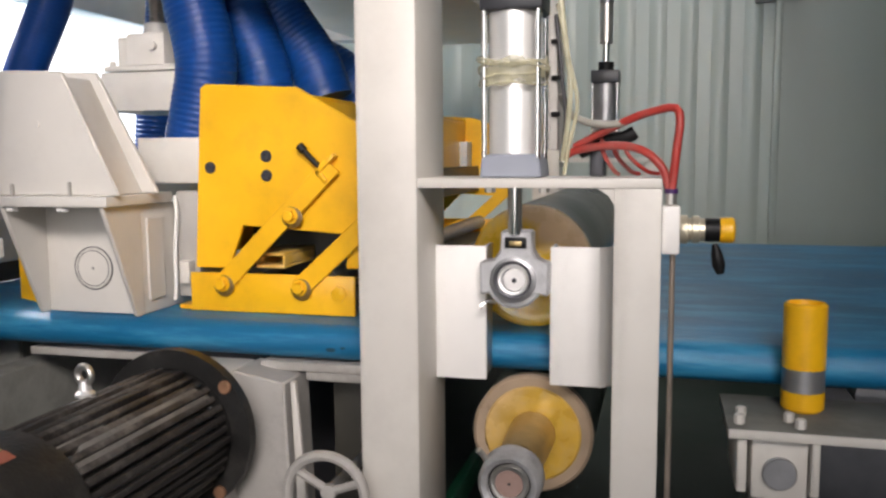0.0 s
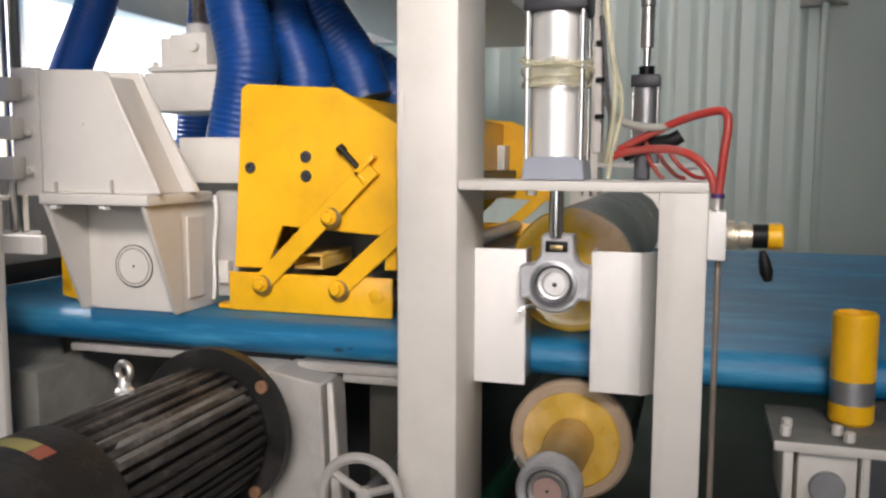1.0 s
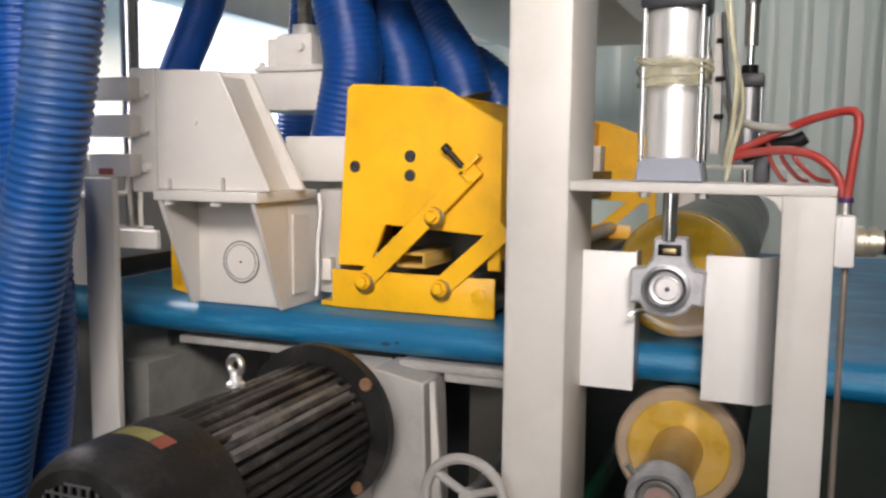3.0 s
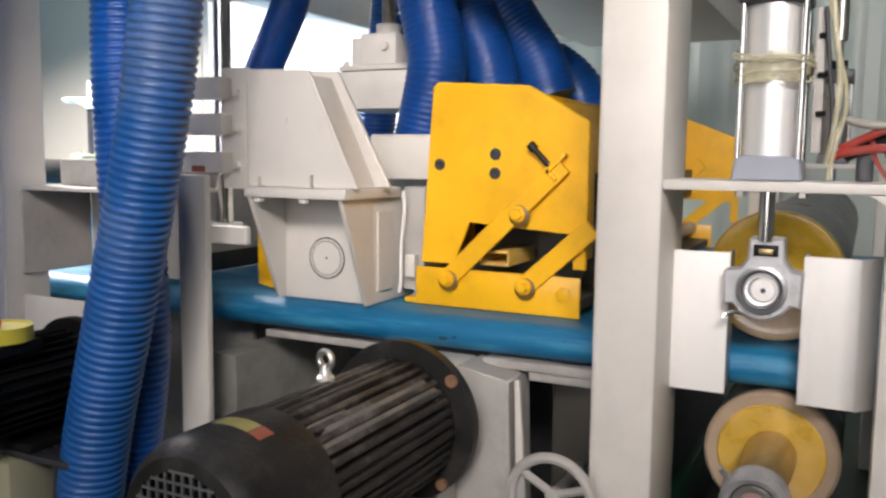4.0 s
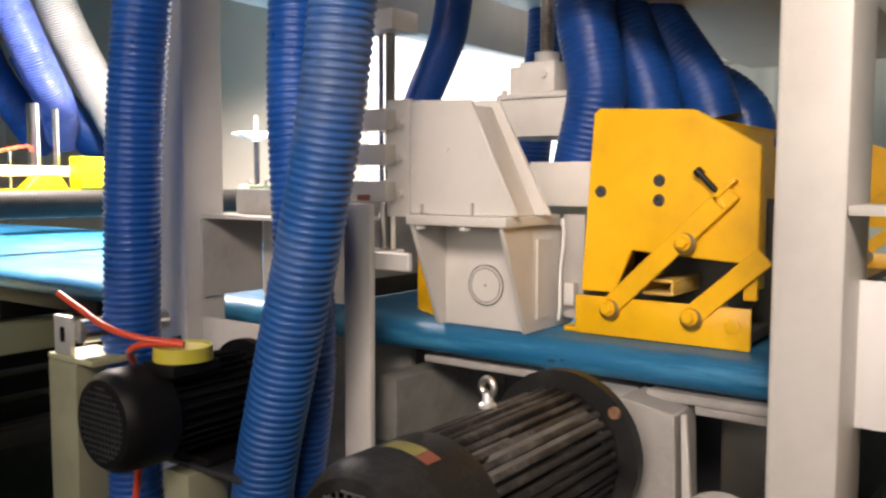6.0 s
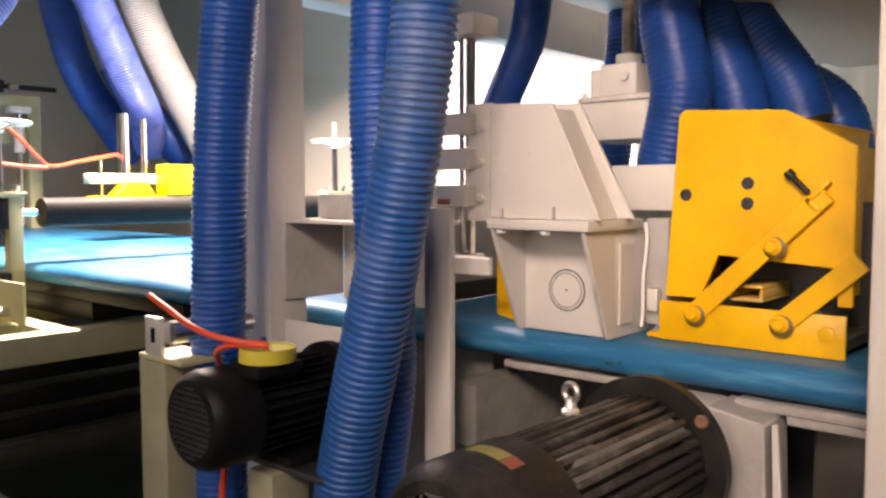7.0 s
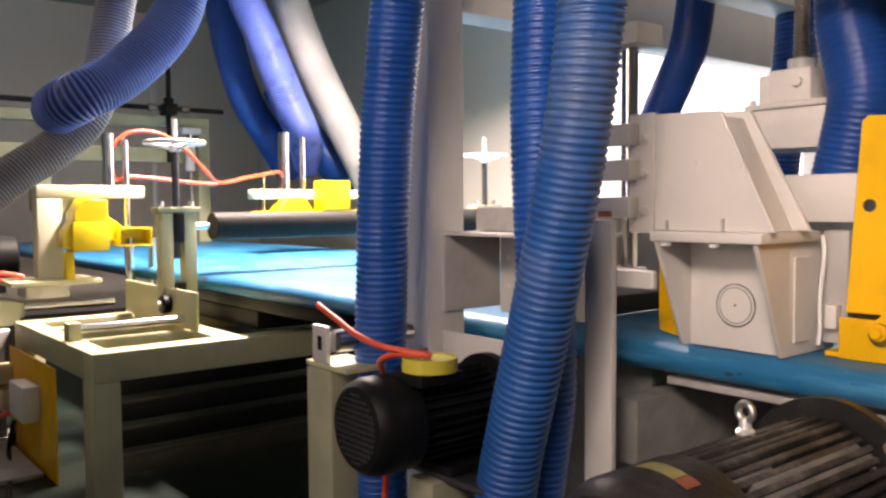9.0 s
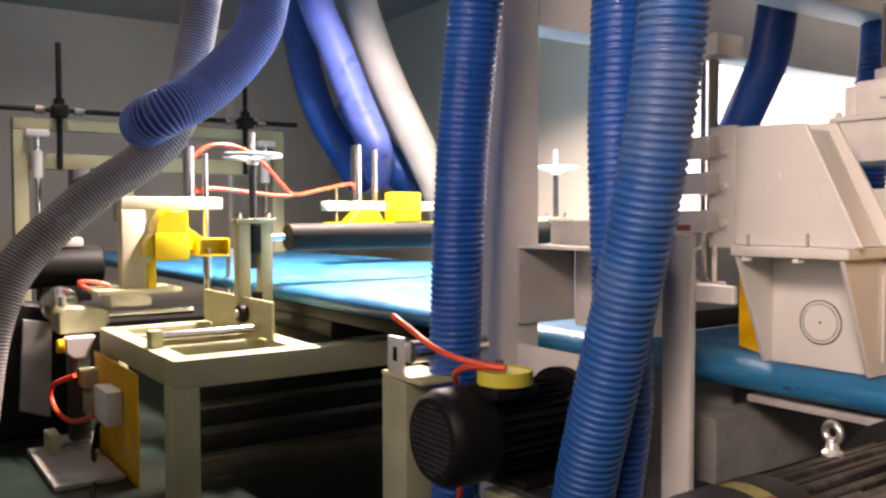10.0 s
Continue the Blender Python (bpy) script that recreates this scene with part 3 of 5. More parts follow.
# wrap of clear tape round the barrel
bm = bmesh.new()
n = 40
rings = []
for k in range(5):
    ring = []
    for i in range(n):
        a = 2 * math.pi * i / n
        rr = 0.060 + 0.014 * abs(math.sin(2 * a)) + 0.003 * noise.noise(Vector((3 * math.cos(a), 3 * math.sin(a), k * 0.9)))
        z = 1.497 + (0.010 + 0.004 * math.sin(3 * a)) * k + 0.010 * math.sin(a + 0.6) + 0.012 * noise.noise(Vector((2 * math.cos(a), 2 * math.sin(a), 7)))
        ring.append(bm.verts.new((-0.277 + rr * math.cos(a), 1.69 + rr * math.sin(a), z)))
    rings.append(ring)
for a, b in zip(rings, rings[1:]):
    for i in range(n):
        bm.faces.new((a[i], a[(i + 1) % n], b[(i + 1) % n], b[i]))
bmesh.ops.solidify(bm, geom=bm.faces[:], thickness=0.002)
for q in range(5):
    ph, zz = 1.3 * q, 1.500 + 0.008 * q
    loop = []
    for i in range(25):
        a = 2 * math.pi * i / 24
        rr = 0.062 + 0.0135 * abs(math.sin(2 * a)) + 0.0015 * q
        loop.append((-0.277 + rr * math.cos(a), 1.69 + rr * math.sin(a), zz + 0.014 * math.sin(a + ph) + 0.006 * math.sin(3 * a + ph)))
    sweep(loop, (0.0022, 0.0034), 6, 0.01, bm)
tagged(part("tape_wrap", bm, CLEAR_TAPE, smooth=20), "crinkled yellowish clear tape wrapped round the cylinder", "tape")

# far press stand, across the board
pf2 = thing("press_stand", (-0.285, 4.05, 0), "grey press stand on the far side of the foam board", "machine frame")
part("upright", box(-0.585, -0.455, 3.99, 4.19, 0, 2.6, 0.012), GREY, pf2)
part("upright", box(-0.073, 0.013, 4.0, 4.16, 0, 1.312, 0.008), GREY, pf2)
part("shelf", box(-0.4545, 0.013, 3.97, 4.17, 1.313, 1.333, 0.003), GREY, pf2)
c2 = air_cylinder(-0.25, 4.05, 1.334, 1.675, 0.058, "dark pneumatic cylinder with a stroke adjuster on the far shelf", False)
part("adjuster", rod((-0.25, 4.05, 1.736), (-0.25, 4.05, 1.775), 0.036, 16), BLACK_CLEAN, c2)
part("stop_rod", rod((-0.25, 4.05, 1.776), (-0.25, 4.05, 1.87), 0.017, 16), CHROME, c2)
part("stop_sleeve", rod((-0.25, 4.05, 1.86), (-0.25, 4.05, 2.04), 0.030, 20), ZINC, c2)
part("stop_head", rod((-0.25, 4.05, 2.041), (-0.25, 4.05, 2.25), 0.034, 20, bevel=0.006), STEEL, c2)
part("piston_rod", rod((-0.25, 4.05, 1.15), (-0.25, 4.05, 1.333), 0.016, 16), CHROME, c2)

# ---- machine portal: cross beams, second post ----
mf = thing("portal_frame", (-1.3, 2.8, 0), "light grey welded portal frame over the milling station", "machine frame")
part("post", box(-2.37, -2.21, 1.486, 1.632, 0, 2.5, 0.01), GREY, mf)
part("post", box(-2.37, -2.21, 4.0, 4.15, 0, 2.5, 0.01), GREY, mf)
part("cross_beam", box(-2.35, -2.215, 1.633, 3.999, 1.93, 2.32, 0.006), GREY, mf)
part("cross_beam", box(-0.80, -0.59, 1.83, 3.98, 2.0, 2.14, 0.006), GREY, mf)
part("top_platform", box(-1.34, -0.62, 1.86, 3.95, 1.87, 1.985, 0.006), GREY, mf)
part("cross_beam", box(-1.90, -1.75, 1.70, 3.98, 2.02, 2.2, 0.006), GREY, mf)
part("long_beam", box(-2.209, -0.59, 4.0, 4.12, 1.92, 2.06, 0.006), GREY, mf)
part("long_beam", box(-2.209, -0.59, 1.49, 1.60, 2.2, 2.36, 0.006), GREY, mf)
# Darker grey here carries the shade in which the recessed plate lies.
part("support_plate", box(-2.2095, -2.198, 1.54, 1.773, 1.005, 1.2385, 0.002), GREY_DIRTY_SHADED, mf)
part("rear_plate", box(-2.2, -1.75, 1.7735, 1.785, 0.986, 1.2385, 0.002), GREY, mf)
for bz in (1.07, 1.16):
    hexbolt(-2.165, 1.7732, bz, 0.008, mf, 0.006, GREY)
part("support_shelf", box(-2.2095, -1.72, 1.545, 1.786, 1.239, 1.249, 0.002), GREY, mf)
mb = thing("small_gearbox", (-2.15, 1.70, 1.2495), "small grey gearbox block on the support shelf", "gearbox")
# Darker grey carries the shadow of the frame above the block.
part("block", box(-2.19, -1.95, 1.66, 1.76, 1.2495, 1.325, 0.004), GREY_DIRTY_SHADED, mb)
part("cap", rod((-2.205, 1.71, 1.285), (-2.191, 1.71, 1.285), 0.03, 20), DARK_STEEL, mb)
part("short_post", box(-1.705, -1.612, 1.62, 1.642, 0, 1.29, 0.004), GREY, mf)
part("cross_member", box(-1.70, -1.615, 1.732, 3.95, 0.62, 0.80, 0.006), DUSTY_SHADED, mf)
# Added dark sheet where only shade shows below the board.
part("bed_shade_sheet", box(-2.19, -1.715, 1.93, 1.945, 0.20, 0.862, 0.002), DUSTY_SHADED, mf)
# Added dark mass: fills the gap under the board and keeps light out.
part("dark_filler_block", box(-2.15, -0.62, 2.30, 3.80, 0.0, 0.78, 0.01), DARK_STEEL, mf)
part("cross_guard", box(-2.05, -2.025, 1.80, 3.9, 1.02, 1.335, 0.004), GREY_DIRTY_SHADED, mf)
part("rubber_seal", box(-2.046, -2.029, 1.81, 3.89, 0.9575, 1.0195, 0.002), RUBBER, mf)
# Rails in darker grey: the shade under the board is in the colour.
part("bed_rail", box(-1.60, -1.20, 1.84, 1.90, 0.836, 0.856, 0.003), GREY_DIRTY_SHADED, mf)
part("bed_rail", box(-0.915, -0.586, 1.805, 1.86, 0.842, 0.864, 0.003), GREY_DIRTY_SHADED, mf)
part("bed_rail", box(-0.80, -0.586, 1.81, 1.85, 0.820, 0.8405, 0.003), GREY_DIRTY_SHADED, mf)
part("low_plate", box(-2.209, -1.706, 1.541, 1.553, 0.66, 0.945, 0.002), GREY, mf)

# ---- milling head ----
mh = thing("milling_head", (-1.4, 1.85, 0.955), "light grey cast milling head housing over the board edge", "milling head")
part("flange", box(-1.535, -1.225, 1.675, 1.95, 1.236, 1.262, 0.004), GREY, mh)
body = part("lower_box", box(-1.525, -1.243, 1.83, 2.06, 0.957, 1.235, 0.004), GREY, mh)
part("cover_ring", lathe([(0.0535, 0), (0.0535, -0.003), (0.0555, -0.003), (0.0555, 0)], (-1.383, 1.8297, 1.072), "y", 48), DARK_STEEL, body)
part("cover_groove", lathe([(0.0445, 0.001), (0.0445, -0.0042), (0.0465, -0.0042), (0.0465, 0.001)], (-1.383, 1.8297, 1.072), "y", 48), DARK_STEEL, body)
part("cover_disc", lathe([(0.0, -0.0035), (0.052, -0.0035), (0.053, 0)], (-1.383, 1.8297, 1.072), "y", 40), GREY, body)
part("centre_dot", lathe([(0.003, 0), (0.003, -0.002)], (-1.383, 1.8262, 1.072), "y", 10), DARK_STEEL, body)
for gx in (-1.528, -1.252):
    part("gusset", prism([(1.682, 1.2355), (1.829, 1.2355), (1.829, 0.958), (1.800, 0.958)], "x", gx, gx + 0.012, 0.002), GREY, mh)
part("side_panel", prism([(1.85, 1.20), (1.92, 1.20), (1.92, 0.99), (1.85, 0.99)], "x", -1.2425, -1.237, 0.002), GREY, mh)
for bx in (-1.47, -1.33):
    part("bolt", rod((bx - 0.03, 1.697, 1.2245), (bx - 0.03, 1.697, 1.2355), 0.015, 6, bevel=0.002), WHITE, mh)
# upper bracket: front plate, core, rear plate
fr = [(-1.54, 1.2625), (-1.207, 1.2625), (-1.350, 1.553), (-1.54, 1.560)]
part("front_plate", prism(fr, "y", 1.70, 1.714, 0.003), GREY, mh)
co = [(-1.535, 1.263), (-1.235, 1.263), (-1.370, 1.543), (-1.535, 1.55)]
part("core", prism(co, "y", 1.7145, 1.835, 0.002), GREY, mh)
re = [(-1.54, 1.263), (-1.195, 1.263), (-1.355, 1.562), (-1.54, 1.568)]
part("rear_plate", prism(re, "y", 1.8355, 1.85, 0.003), GREY, mh)
part("mount_strip", box(-1.618, -1.5402, 1.697, 1.716, 1.255, 1.565, 0.002), GREY, mh)
for bz in (1.50, 1.41, 1.315):
    hexbolt(-1.566, 1.6968, bz, 0.012, mh, 0.015, GREY)
for wx, wz in ((-1.50, 1.28), (-1.34, 1.285)):
    part("weld_tab", box(wx, wx + 0.006, 1.69, 1.6995, 1.262, wz + 0.01, 0.002), GREY_DIRTY_SHADED, mh)
part("lug", rod((-1.42, 1.6995, 1.43), (-1.42, 1.696, 1.43), 0.008, 12), GREY, mh)
for k, gz in enumerate((1.484, 1.392, 1.295)):
    part("clamp_finger", box(-1.72, -1.585, 1.655, 1.6965, gz, gz + 0.055, 0.003), GREY, mh)
part("tag", box(-1.685, -1.64, 1.652, 1.6545, 1.297, 1.313, 0.0005), LABEL_RED, mh, "small red warning tag")
part("cable", sweep([(-1.232, 1.97, 1.25), (-1.222, 1.96, 1.20), (-1.228, 1.955, 1.10), (-1.225, 1.95, 1.02), (-1.23, 1.95, 0.97)], (0.005,), 8, 0.012), WHITE, mh, "white cable")
part("side_motor", box(-1.236, -1.17, 1.98, 2.16, 0.98, 1.262, 0.006), GREY_DIRTY_SHADED, mh)
part("latch", box(-1.215, -1.185, 1.95, 1.979, 1.02, 1.08, 0.003), GREY, mh)
part("arm", box(-1.33, -1.10, 1.96, 2.08, 1.283, 1.402, 0.004), GREY, mh)
part("lift_block", box(-1.60, -1.29, 2.19, 2.44, 1.485, 1.60, 0.006), GREY, mh)
part("lift_plate", box(-1.585, -1.30, 2.185, 2.44, 1.602, 1.618, 0.003), GREY, mh)
part("nut_block", box(-1.515, -1.39, 2.20, 2.36, 1.619, 1.712, 0.006), GREY, mh)
part("nut_flange", box(-1.560, -1.516, 2.22, 2.32, 1.619, 1.705, 0.004), GREY, mh)
part("collar", rod((-1.455, 2.27, 1.713), (-1.455, 2.27, 1.745), 0.038, 20), GREY, mh)
part("grease_screw", rod((-1.425, 2.185, 1.672), (-1.425, 2.20, 1.672), 0.013, 10), GREY, mh)
for bx, by in ((-1.57, 2.21), (-1.335, 2.21), (-1.335, 2.40)):
    part("bolt", rod((bx, by, 1.6185), (bx, by, 1.634), 0.012, 6), GREY, mh)


def screw(x, y, z0, z1, r):
    bm = bmesh.new()
    prof = []
    z = 0.0
    while z < z1 - z0:
        prof += [(r, z), (r, z + 0.004), (r * 0.86, z + 0.005), (r * 0.86, z + 0.008)]
        z += 0.010
    return lathe(prof, (x, y, z0), "z", 18, bm)


ls = thing("lead_screw", (-1.455, 2.27, 1.75), "greased steel lifting screw above the milling head", "lead screw")
part("thread", screw(-1.455, 2.27, 1.746, 2.6, 0.022), SCREW, ls)
gr = thing("guide_rod", (-1.61, 1.70, 1.16), "chrome guide rod beside the milling head", "guide rod", "chrome guide rods")
part("rod", rod((-1.641, 1.727, 1.163), (-1.641, 1.727, 1.744), 0.023, 28), ROD_STEEL, gr)
part("top_clamp", box(-1.70, -1.575, 1.67, 1.78, 1.745, 1.80, 0.004), GREY, gr)
gb = thing("guide_bracket", (-1.61, 1.66, 1.115), "light grey bracket that holds the guide rod", "bracket")
part("plate", prism([(-1.72, 1.6435), (-1.50, 1.6435), (-1.50, 1.662), (-1.60, 1.668), (-1.61, 1.765), (-1.72, 1.765)], "z", 1.115, 1.162, 0.003), GREY, gb)
hexbolt(-1.69, 1.6433, 1.14, 0.008, gb, 0.006, GREY)

# ---- yellow brush hood ----
PY = 1.925
yh = thing("planer_hood", (-0.93, 2.8, 0.955), "yellow steel hood across the board with linked lower rail", "planer hood")


def hood_outline(inset):
    i = inset
    return [(-1.150 + i, 1.068 + i), (-1.055 + i * 0.3, 1.068 + i), (-1.012 + i * 0.3, 1.178 + i), (-0.735, 1.160 + i), (-0.735, 1.075 + i), (-0.703 - i, 1.075 + i), (-0.703 - i, 1.432 - i), (-0.858 - i * 0.3, 1.520 - i), (-1.105 + i, 1.534 - i), (-1.120 + i, 1.522 - i)]


part("side_plate", prism(hood_outline(0), "y", PY, PY + 0.012, 0.002), YELLOW, yh)
far_plate = [(x + 0.03 + (0.07 if x > -0.8 else 0), z) for x, z in hood_outline(0)]
part("side_plate", prism(far_plate, "y", 3.80, 3.812, 0.002), YELLOW, yh)
part("back_cover", box(-0.872, -0.864, PY + 0.0125, 3.7995, 1.19, 1.499, 0.001), YELLOW, yh)
part("side_flange", box(-0.716, -0.704, PY + 0.0125, PY + 0.06, 1.10, 1.425, 0.003), YELLOW, yh)
# Added dark sheet that stands for the shade inside the hood.
part("hood_shade_plate", box(-1.145, -0.715, 2.15, 2.16, 0.98, 1.29, 0.001), DARK_PAINT_SHADE, yh)
part("top_cover", box(-1.115, -0.864, PY + 0.0125, 3.7995, 1.50, 1.508, 0.001), YELLOW, yh)
part("front_cover", box(-1.108, -1.100, PY + 0.0125, 3.7995, 1.10, 1.498, 0.001), YELLOW, yh)
part("inner_beam", box(-1.12, -0.80, PY + 0.02, 3.79, 1.19, 1.30, 0.002), DARK_PAINT_SHADE, yh)
part("lower_rail", box(-1.160, -0.712, PY - 0.012, PY - 0.002, 0.958, 1.057, 0.002), YELLOW, yh)
part("lower_rail", box(-1.160, -0.712, 3.815, 3.825, 0.958, 1.057, 0.002), YELLOW, yh)
part("shoe", box(-1.20, -0.95, PY - 0.001, PY + 0.20, 0.9575, 0.970, 0.002), YELLOW, yh)
# This second shoe is an added dark sheet for shade under the hood.
part("shoe", box(-1.13, -0.72, PY + 0.0125, 3.79, 0.972, 1.0, 0.002), DARK_PAINT_SHADE, yh)
bm = box(-0.99, -0.91, PY + 0.02, 2.14, 1.068, 1.076, 0.002)
box(-0.99, -0.91, PY + 0.02, 2.14, 1.100, 1.108, 0.002, bm)
box(-0.99, -0.983, PY + 0.02, 2.14, 1.0765, 1.0995, 0.002, bm)
box(-0.917, -0.91, PY + 0.02, 2.14, 1.0765, 1.0995, 0.002, bm)
part("square_tube", bm, YELLOW_ROLL, yh, "open rusty yellow square tube")
part("small_roller", rod((-0.80, PY + 0.02, 1.045), (-0.80, 3.79, 1.045), 0.028, 20), STEEL, yh)


def link(x0, z0, x1, z1, y, w):
    a = math.atan2(z1 - z0, x1 - x0)
    L = math.hypot(x1 - x0, z1 - z0)
    pts = []
    for k in range(9):
        b = math.pi / 2 + math.pi * k / 8
        pts.append((w * math.cos(b), w * math.sin(b)))
    pts += [(L + w, -w), (L + w, w)]
    ca, sa = math.cos(a), math.sin(a)
    return prism([(x0 + ca * u - sa * v, z0 + sa * u + ca * v) for u, v in pts], "y", y - 0.010, y, 0.0015)


part("link", link(-1.063, 1.031, -0.778, 1.312, PY - 0.013, 0.0245), YELLOW, yh)
part("link", link(-0.852, 1.027, -0.70, 1.165, PY - 0.013, 0.0245), YELLOW, yh)
for lx, lz, dy in ((-1.063, 1.031, 0.023), (-0.868 + 0.016, 1.027, 0.023), (-0.872, 1.206, 0.023)):
    lathe_bm = lathe([(0.0205, 0), (0.0205, -0.004), (0.017, -0.004), (0.017, -0.007)], (lx, PY - dy, lz), "y", 24)
    part("washer", lathe_bm, YELLOW, yh)
    st_bm = lathe([(0.028, 0.0), (0.026, -0.0012)], (lx + 0.004, PY - dy + 0.0009, lz - 0.004), "y", 18)
    part("grease_stain", st_bm, GREASE, yh)
    hexbolt(lx, PY - dy - 0.007, lz, 0.0155, yh, 0.011, YELLOW, False)
hexbolt(-0.752, PY - 0.0122, 1.013, 0.020, yh, 0.006, YELLOW, False)
part("spacer", rod((-0.872, PY - 0.013, 1.206), (-0.872, PY, 1.206), 0.02, 16), DARK_STEEL, yh)
for hx, hz in ((-1.098, 1.324), (-0.943, 1.352), (-0.943, 1.304)):
    bm = lathe([(0.015, 0), (0.015, -0.002), (0.011, -0.002), (0.0105, -0.006), (0.006, -0.006), (0.005, -0.002)], (hx, PY, hz), "y", 24)
    part("socket_screw", bm, DARK_STEEL, yh)
part("link", link(-1.063, 1.031, -0.778, 1.312, 3.799, 0.0245), YELLOW, yh)
part("link", link(-0.852, 1.027, -0.68, 1.18, 3.799, 0.0245), YELLOW, yh)
part("motor_block", box(-0.95, -0.83, 3.68, 3.78, 1.29, 1.41, 0.004), GREY, yh)
# clamp at the upper end of the long link
bm = bmesh.new()
join(bm, box(-0.034, 0.03, -0.03, -0.004, -0.005, 0.005, 0.001), Matrix.Translation((-0.775, PY, 1.333)) @ pose(0, 0, 0, 0, -45, 0))
join(bm, box(-0.034, -0.024, -0.03, -0.004, -0.03, 0.005, 0.001), Matrix.Translation((-0.775, PY, 1.333)) @ pose(0, 0, 0, 0, -45, 0))
part("clamp", bm, YELLOW, yh)
part("clamp_screw", rod((-0.795, PY - 0.017, 1.325), (-0.835, PY - 0.017, 1.366), 0.007, 10), BLACK_CLEAN, yh)
part("screw_head", rod((-0.833, PY - 0.017, 1.364), (-0.846, PY - 0.017, 1.377), 0.011, 10), BLACK_CLEAN, yh)
# second narrow yellow bracket in front of the milling head
yb = thing("guide_shoe", (-1.63, 1.95, 0.956), "narrow yellow guide shoe bracket on the board", "bracket")
part("plate", prism([(-1.672, 0.972), (-1.592, 0.957), (-1.592, 1.12), (-1.65, 1.18), (-1.672, 1.18)], "y", 1.90, 1.912, 0.002), YELLOW, yb)
hexbolt(-1.64, 1.8998, 0.995, 0.011, yb, 0.006, YELLOW)


# ---- large black motor ----
def fan_motor(x, y0, y1, z, r, label, group, fins, flange, paint=None, fin_paint=None, frame_paint=None):
    """A ribbed motor lying along y: fan cowl at y0, flange at y1."""
    paint = paint or BLACK
    fin_half = 0.046 if fin_paint else 0.020
    m = thing("electric_motor", (x, (y0 + y1) / 2, z - r), label, "motor", group)
    L = y1 - y0
    ya, yb_ = y0 + L * 0.30, y1 - 0.035
    part("frame", rod((x, ya, z), (x, yb_, z), r * 0.80, 40), frame_paint or paint, m)
    for i in range(fins):
        a = 2 * math.pi * i / fins
        bm = box(-r * fin_half, r * fin_half, 0, yb_ - ya - 0.02, r * 0.78, r * (0.945 + 0.02 * math.sin(i * 2.4)), 0.004)
        me = bmesh.new()
        join(me, bm, Matrix.Translation((x, ya + 0.01, z)) @ pose(0, 0, 0, 0, math.degrees(a) - 90, 0))
        part("fin", me, fin_paint or paint, m)
    prof = [(r * 0.70, 0.0), (r * 0.84, 0.004), (r * 0.95, r * 0.16), (r * 1.0, r * 0.32), (r * 1.0, ya - y0), (r * 0.97, ya - y0)]
    part("fan_cowl", lathe(prof, (x, y0, z), "y", 48, closed=False), paint, m)
    # Black disc puts the cowl's inner shade behind the grille.
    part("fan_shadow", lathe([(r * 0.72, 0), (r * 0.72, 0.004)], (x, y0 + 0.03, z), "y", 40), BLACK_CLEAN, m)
    bm = bmesh.new()
    s = r * 0.115
    n = 6
    for i in range(-n, n + 1):
        h = math.sqrt(max(0, (r * 0.71) ** 2 - (i * s) ** 2))
        if h > 0.01:
            box(x + i * s - 0.0022, x + i * s + 0.0022, y0 + 0.001, y0 + 0.005, z - h, z + h, 0, bm)
            box(x - h, x + h, y0 - 0.0005, y0 + 0.0009, z + i * s - 0.0022, z + i * s + 0.0022, 0, bm)
    part("grille", bm, STEEL if fin_paint else DARK_STEEL, m)
    fl = [(r * 0.8, -0.035), (r * 0.86, -0.030), (r * 0.90, 0.0), (r * flange, 0.0), (r * flange, 0.028), (r * 0.5, 0.028)]
    part("flange", lathe(fl, (x, y1 - 0.028, z), "y", 56), paint, m)
    return m


MX, MZ = -1.043, 0.736
m1 = fan_motor(MX, 0.93, 1.655, MZ, 0.158, "large dusty black finned electric motor with flange", "electric motors", 38, 1.185, fin_paint=FIN_DUST, frame_paint=DUSTY_IRON)
for deg, y_a, y_b, h in ((127.9, 1.20, 1.58, 0.93), (137.4, 1.17, 1.60, 0.91), (118.4, 1.17, 1.30, 0.88), (99.5, 1.17, 1.52, 0.85), (165.8, 1.18, 1.60, 0.84)):
    bm = bmesh.new()
    join(bm, box(-0.0095, 0.0095, y_a, y_b, 0.158 * 0.785, 0.158 * h, 0.003), Matrix.Translation((MX, 0, MZ)) @ pose(0, 0, 0, 0, deg - 90, 0))
    part("dust_fill", bm, DUST, m1, "grey dust packed between the fins")
part("eye_bolt", lathe([(0.019, 0), (0.019, 0.006), (0.013, 0.012), (0.010, 0.032)], (-1.090, 1.395, 0.880), "z", 16), ALU, m1)
bm = bmesh.new()
t = bmesh.new()
R, r0 = 0.0170, 0.0072
rings = []
for i in range(24):
    a = 2 * math.pi * i / 24
    rings.append([t.verts.new(((R + r0 * math.cos(b)) * math.cos(a), r0 * math.sin(b), (R + r0 * math.cos(b)) * math.sin(a))) for b in [2 * math.pi * q / 10 for q in range(10)]])
for i in range(24):
    for q in range(10):
        t.faces.new((rings[i][q], rings[(i + 1) % 24][q], rings[(i + 1) % 24][(q + 1) % 10], rings[i][(q + 1) % 10]))
join(bm, t, Matrix.Translation((-1.090, 1.395, 0.923)) @ pose(0, 0, 0, 0, 0, -8))
part("eye_ring", bm, ZINC, m1)
for a in (40, 220, 310):
    bx, bz = MX + 0.172 * math.cos(radians(a)), MZ + 0.172 * math.sin(radians(a))
    part("flange_bolt", lathe([(0.015, 0), (0.015, -0.006), (0.012, -0.009)], (bx, 1.6268, bz), "y", 16), RUST, m1)
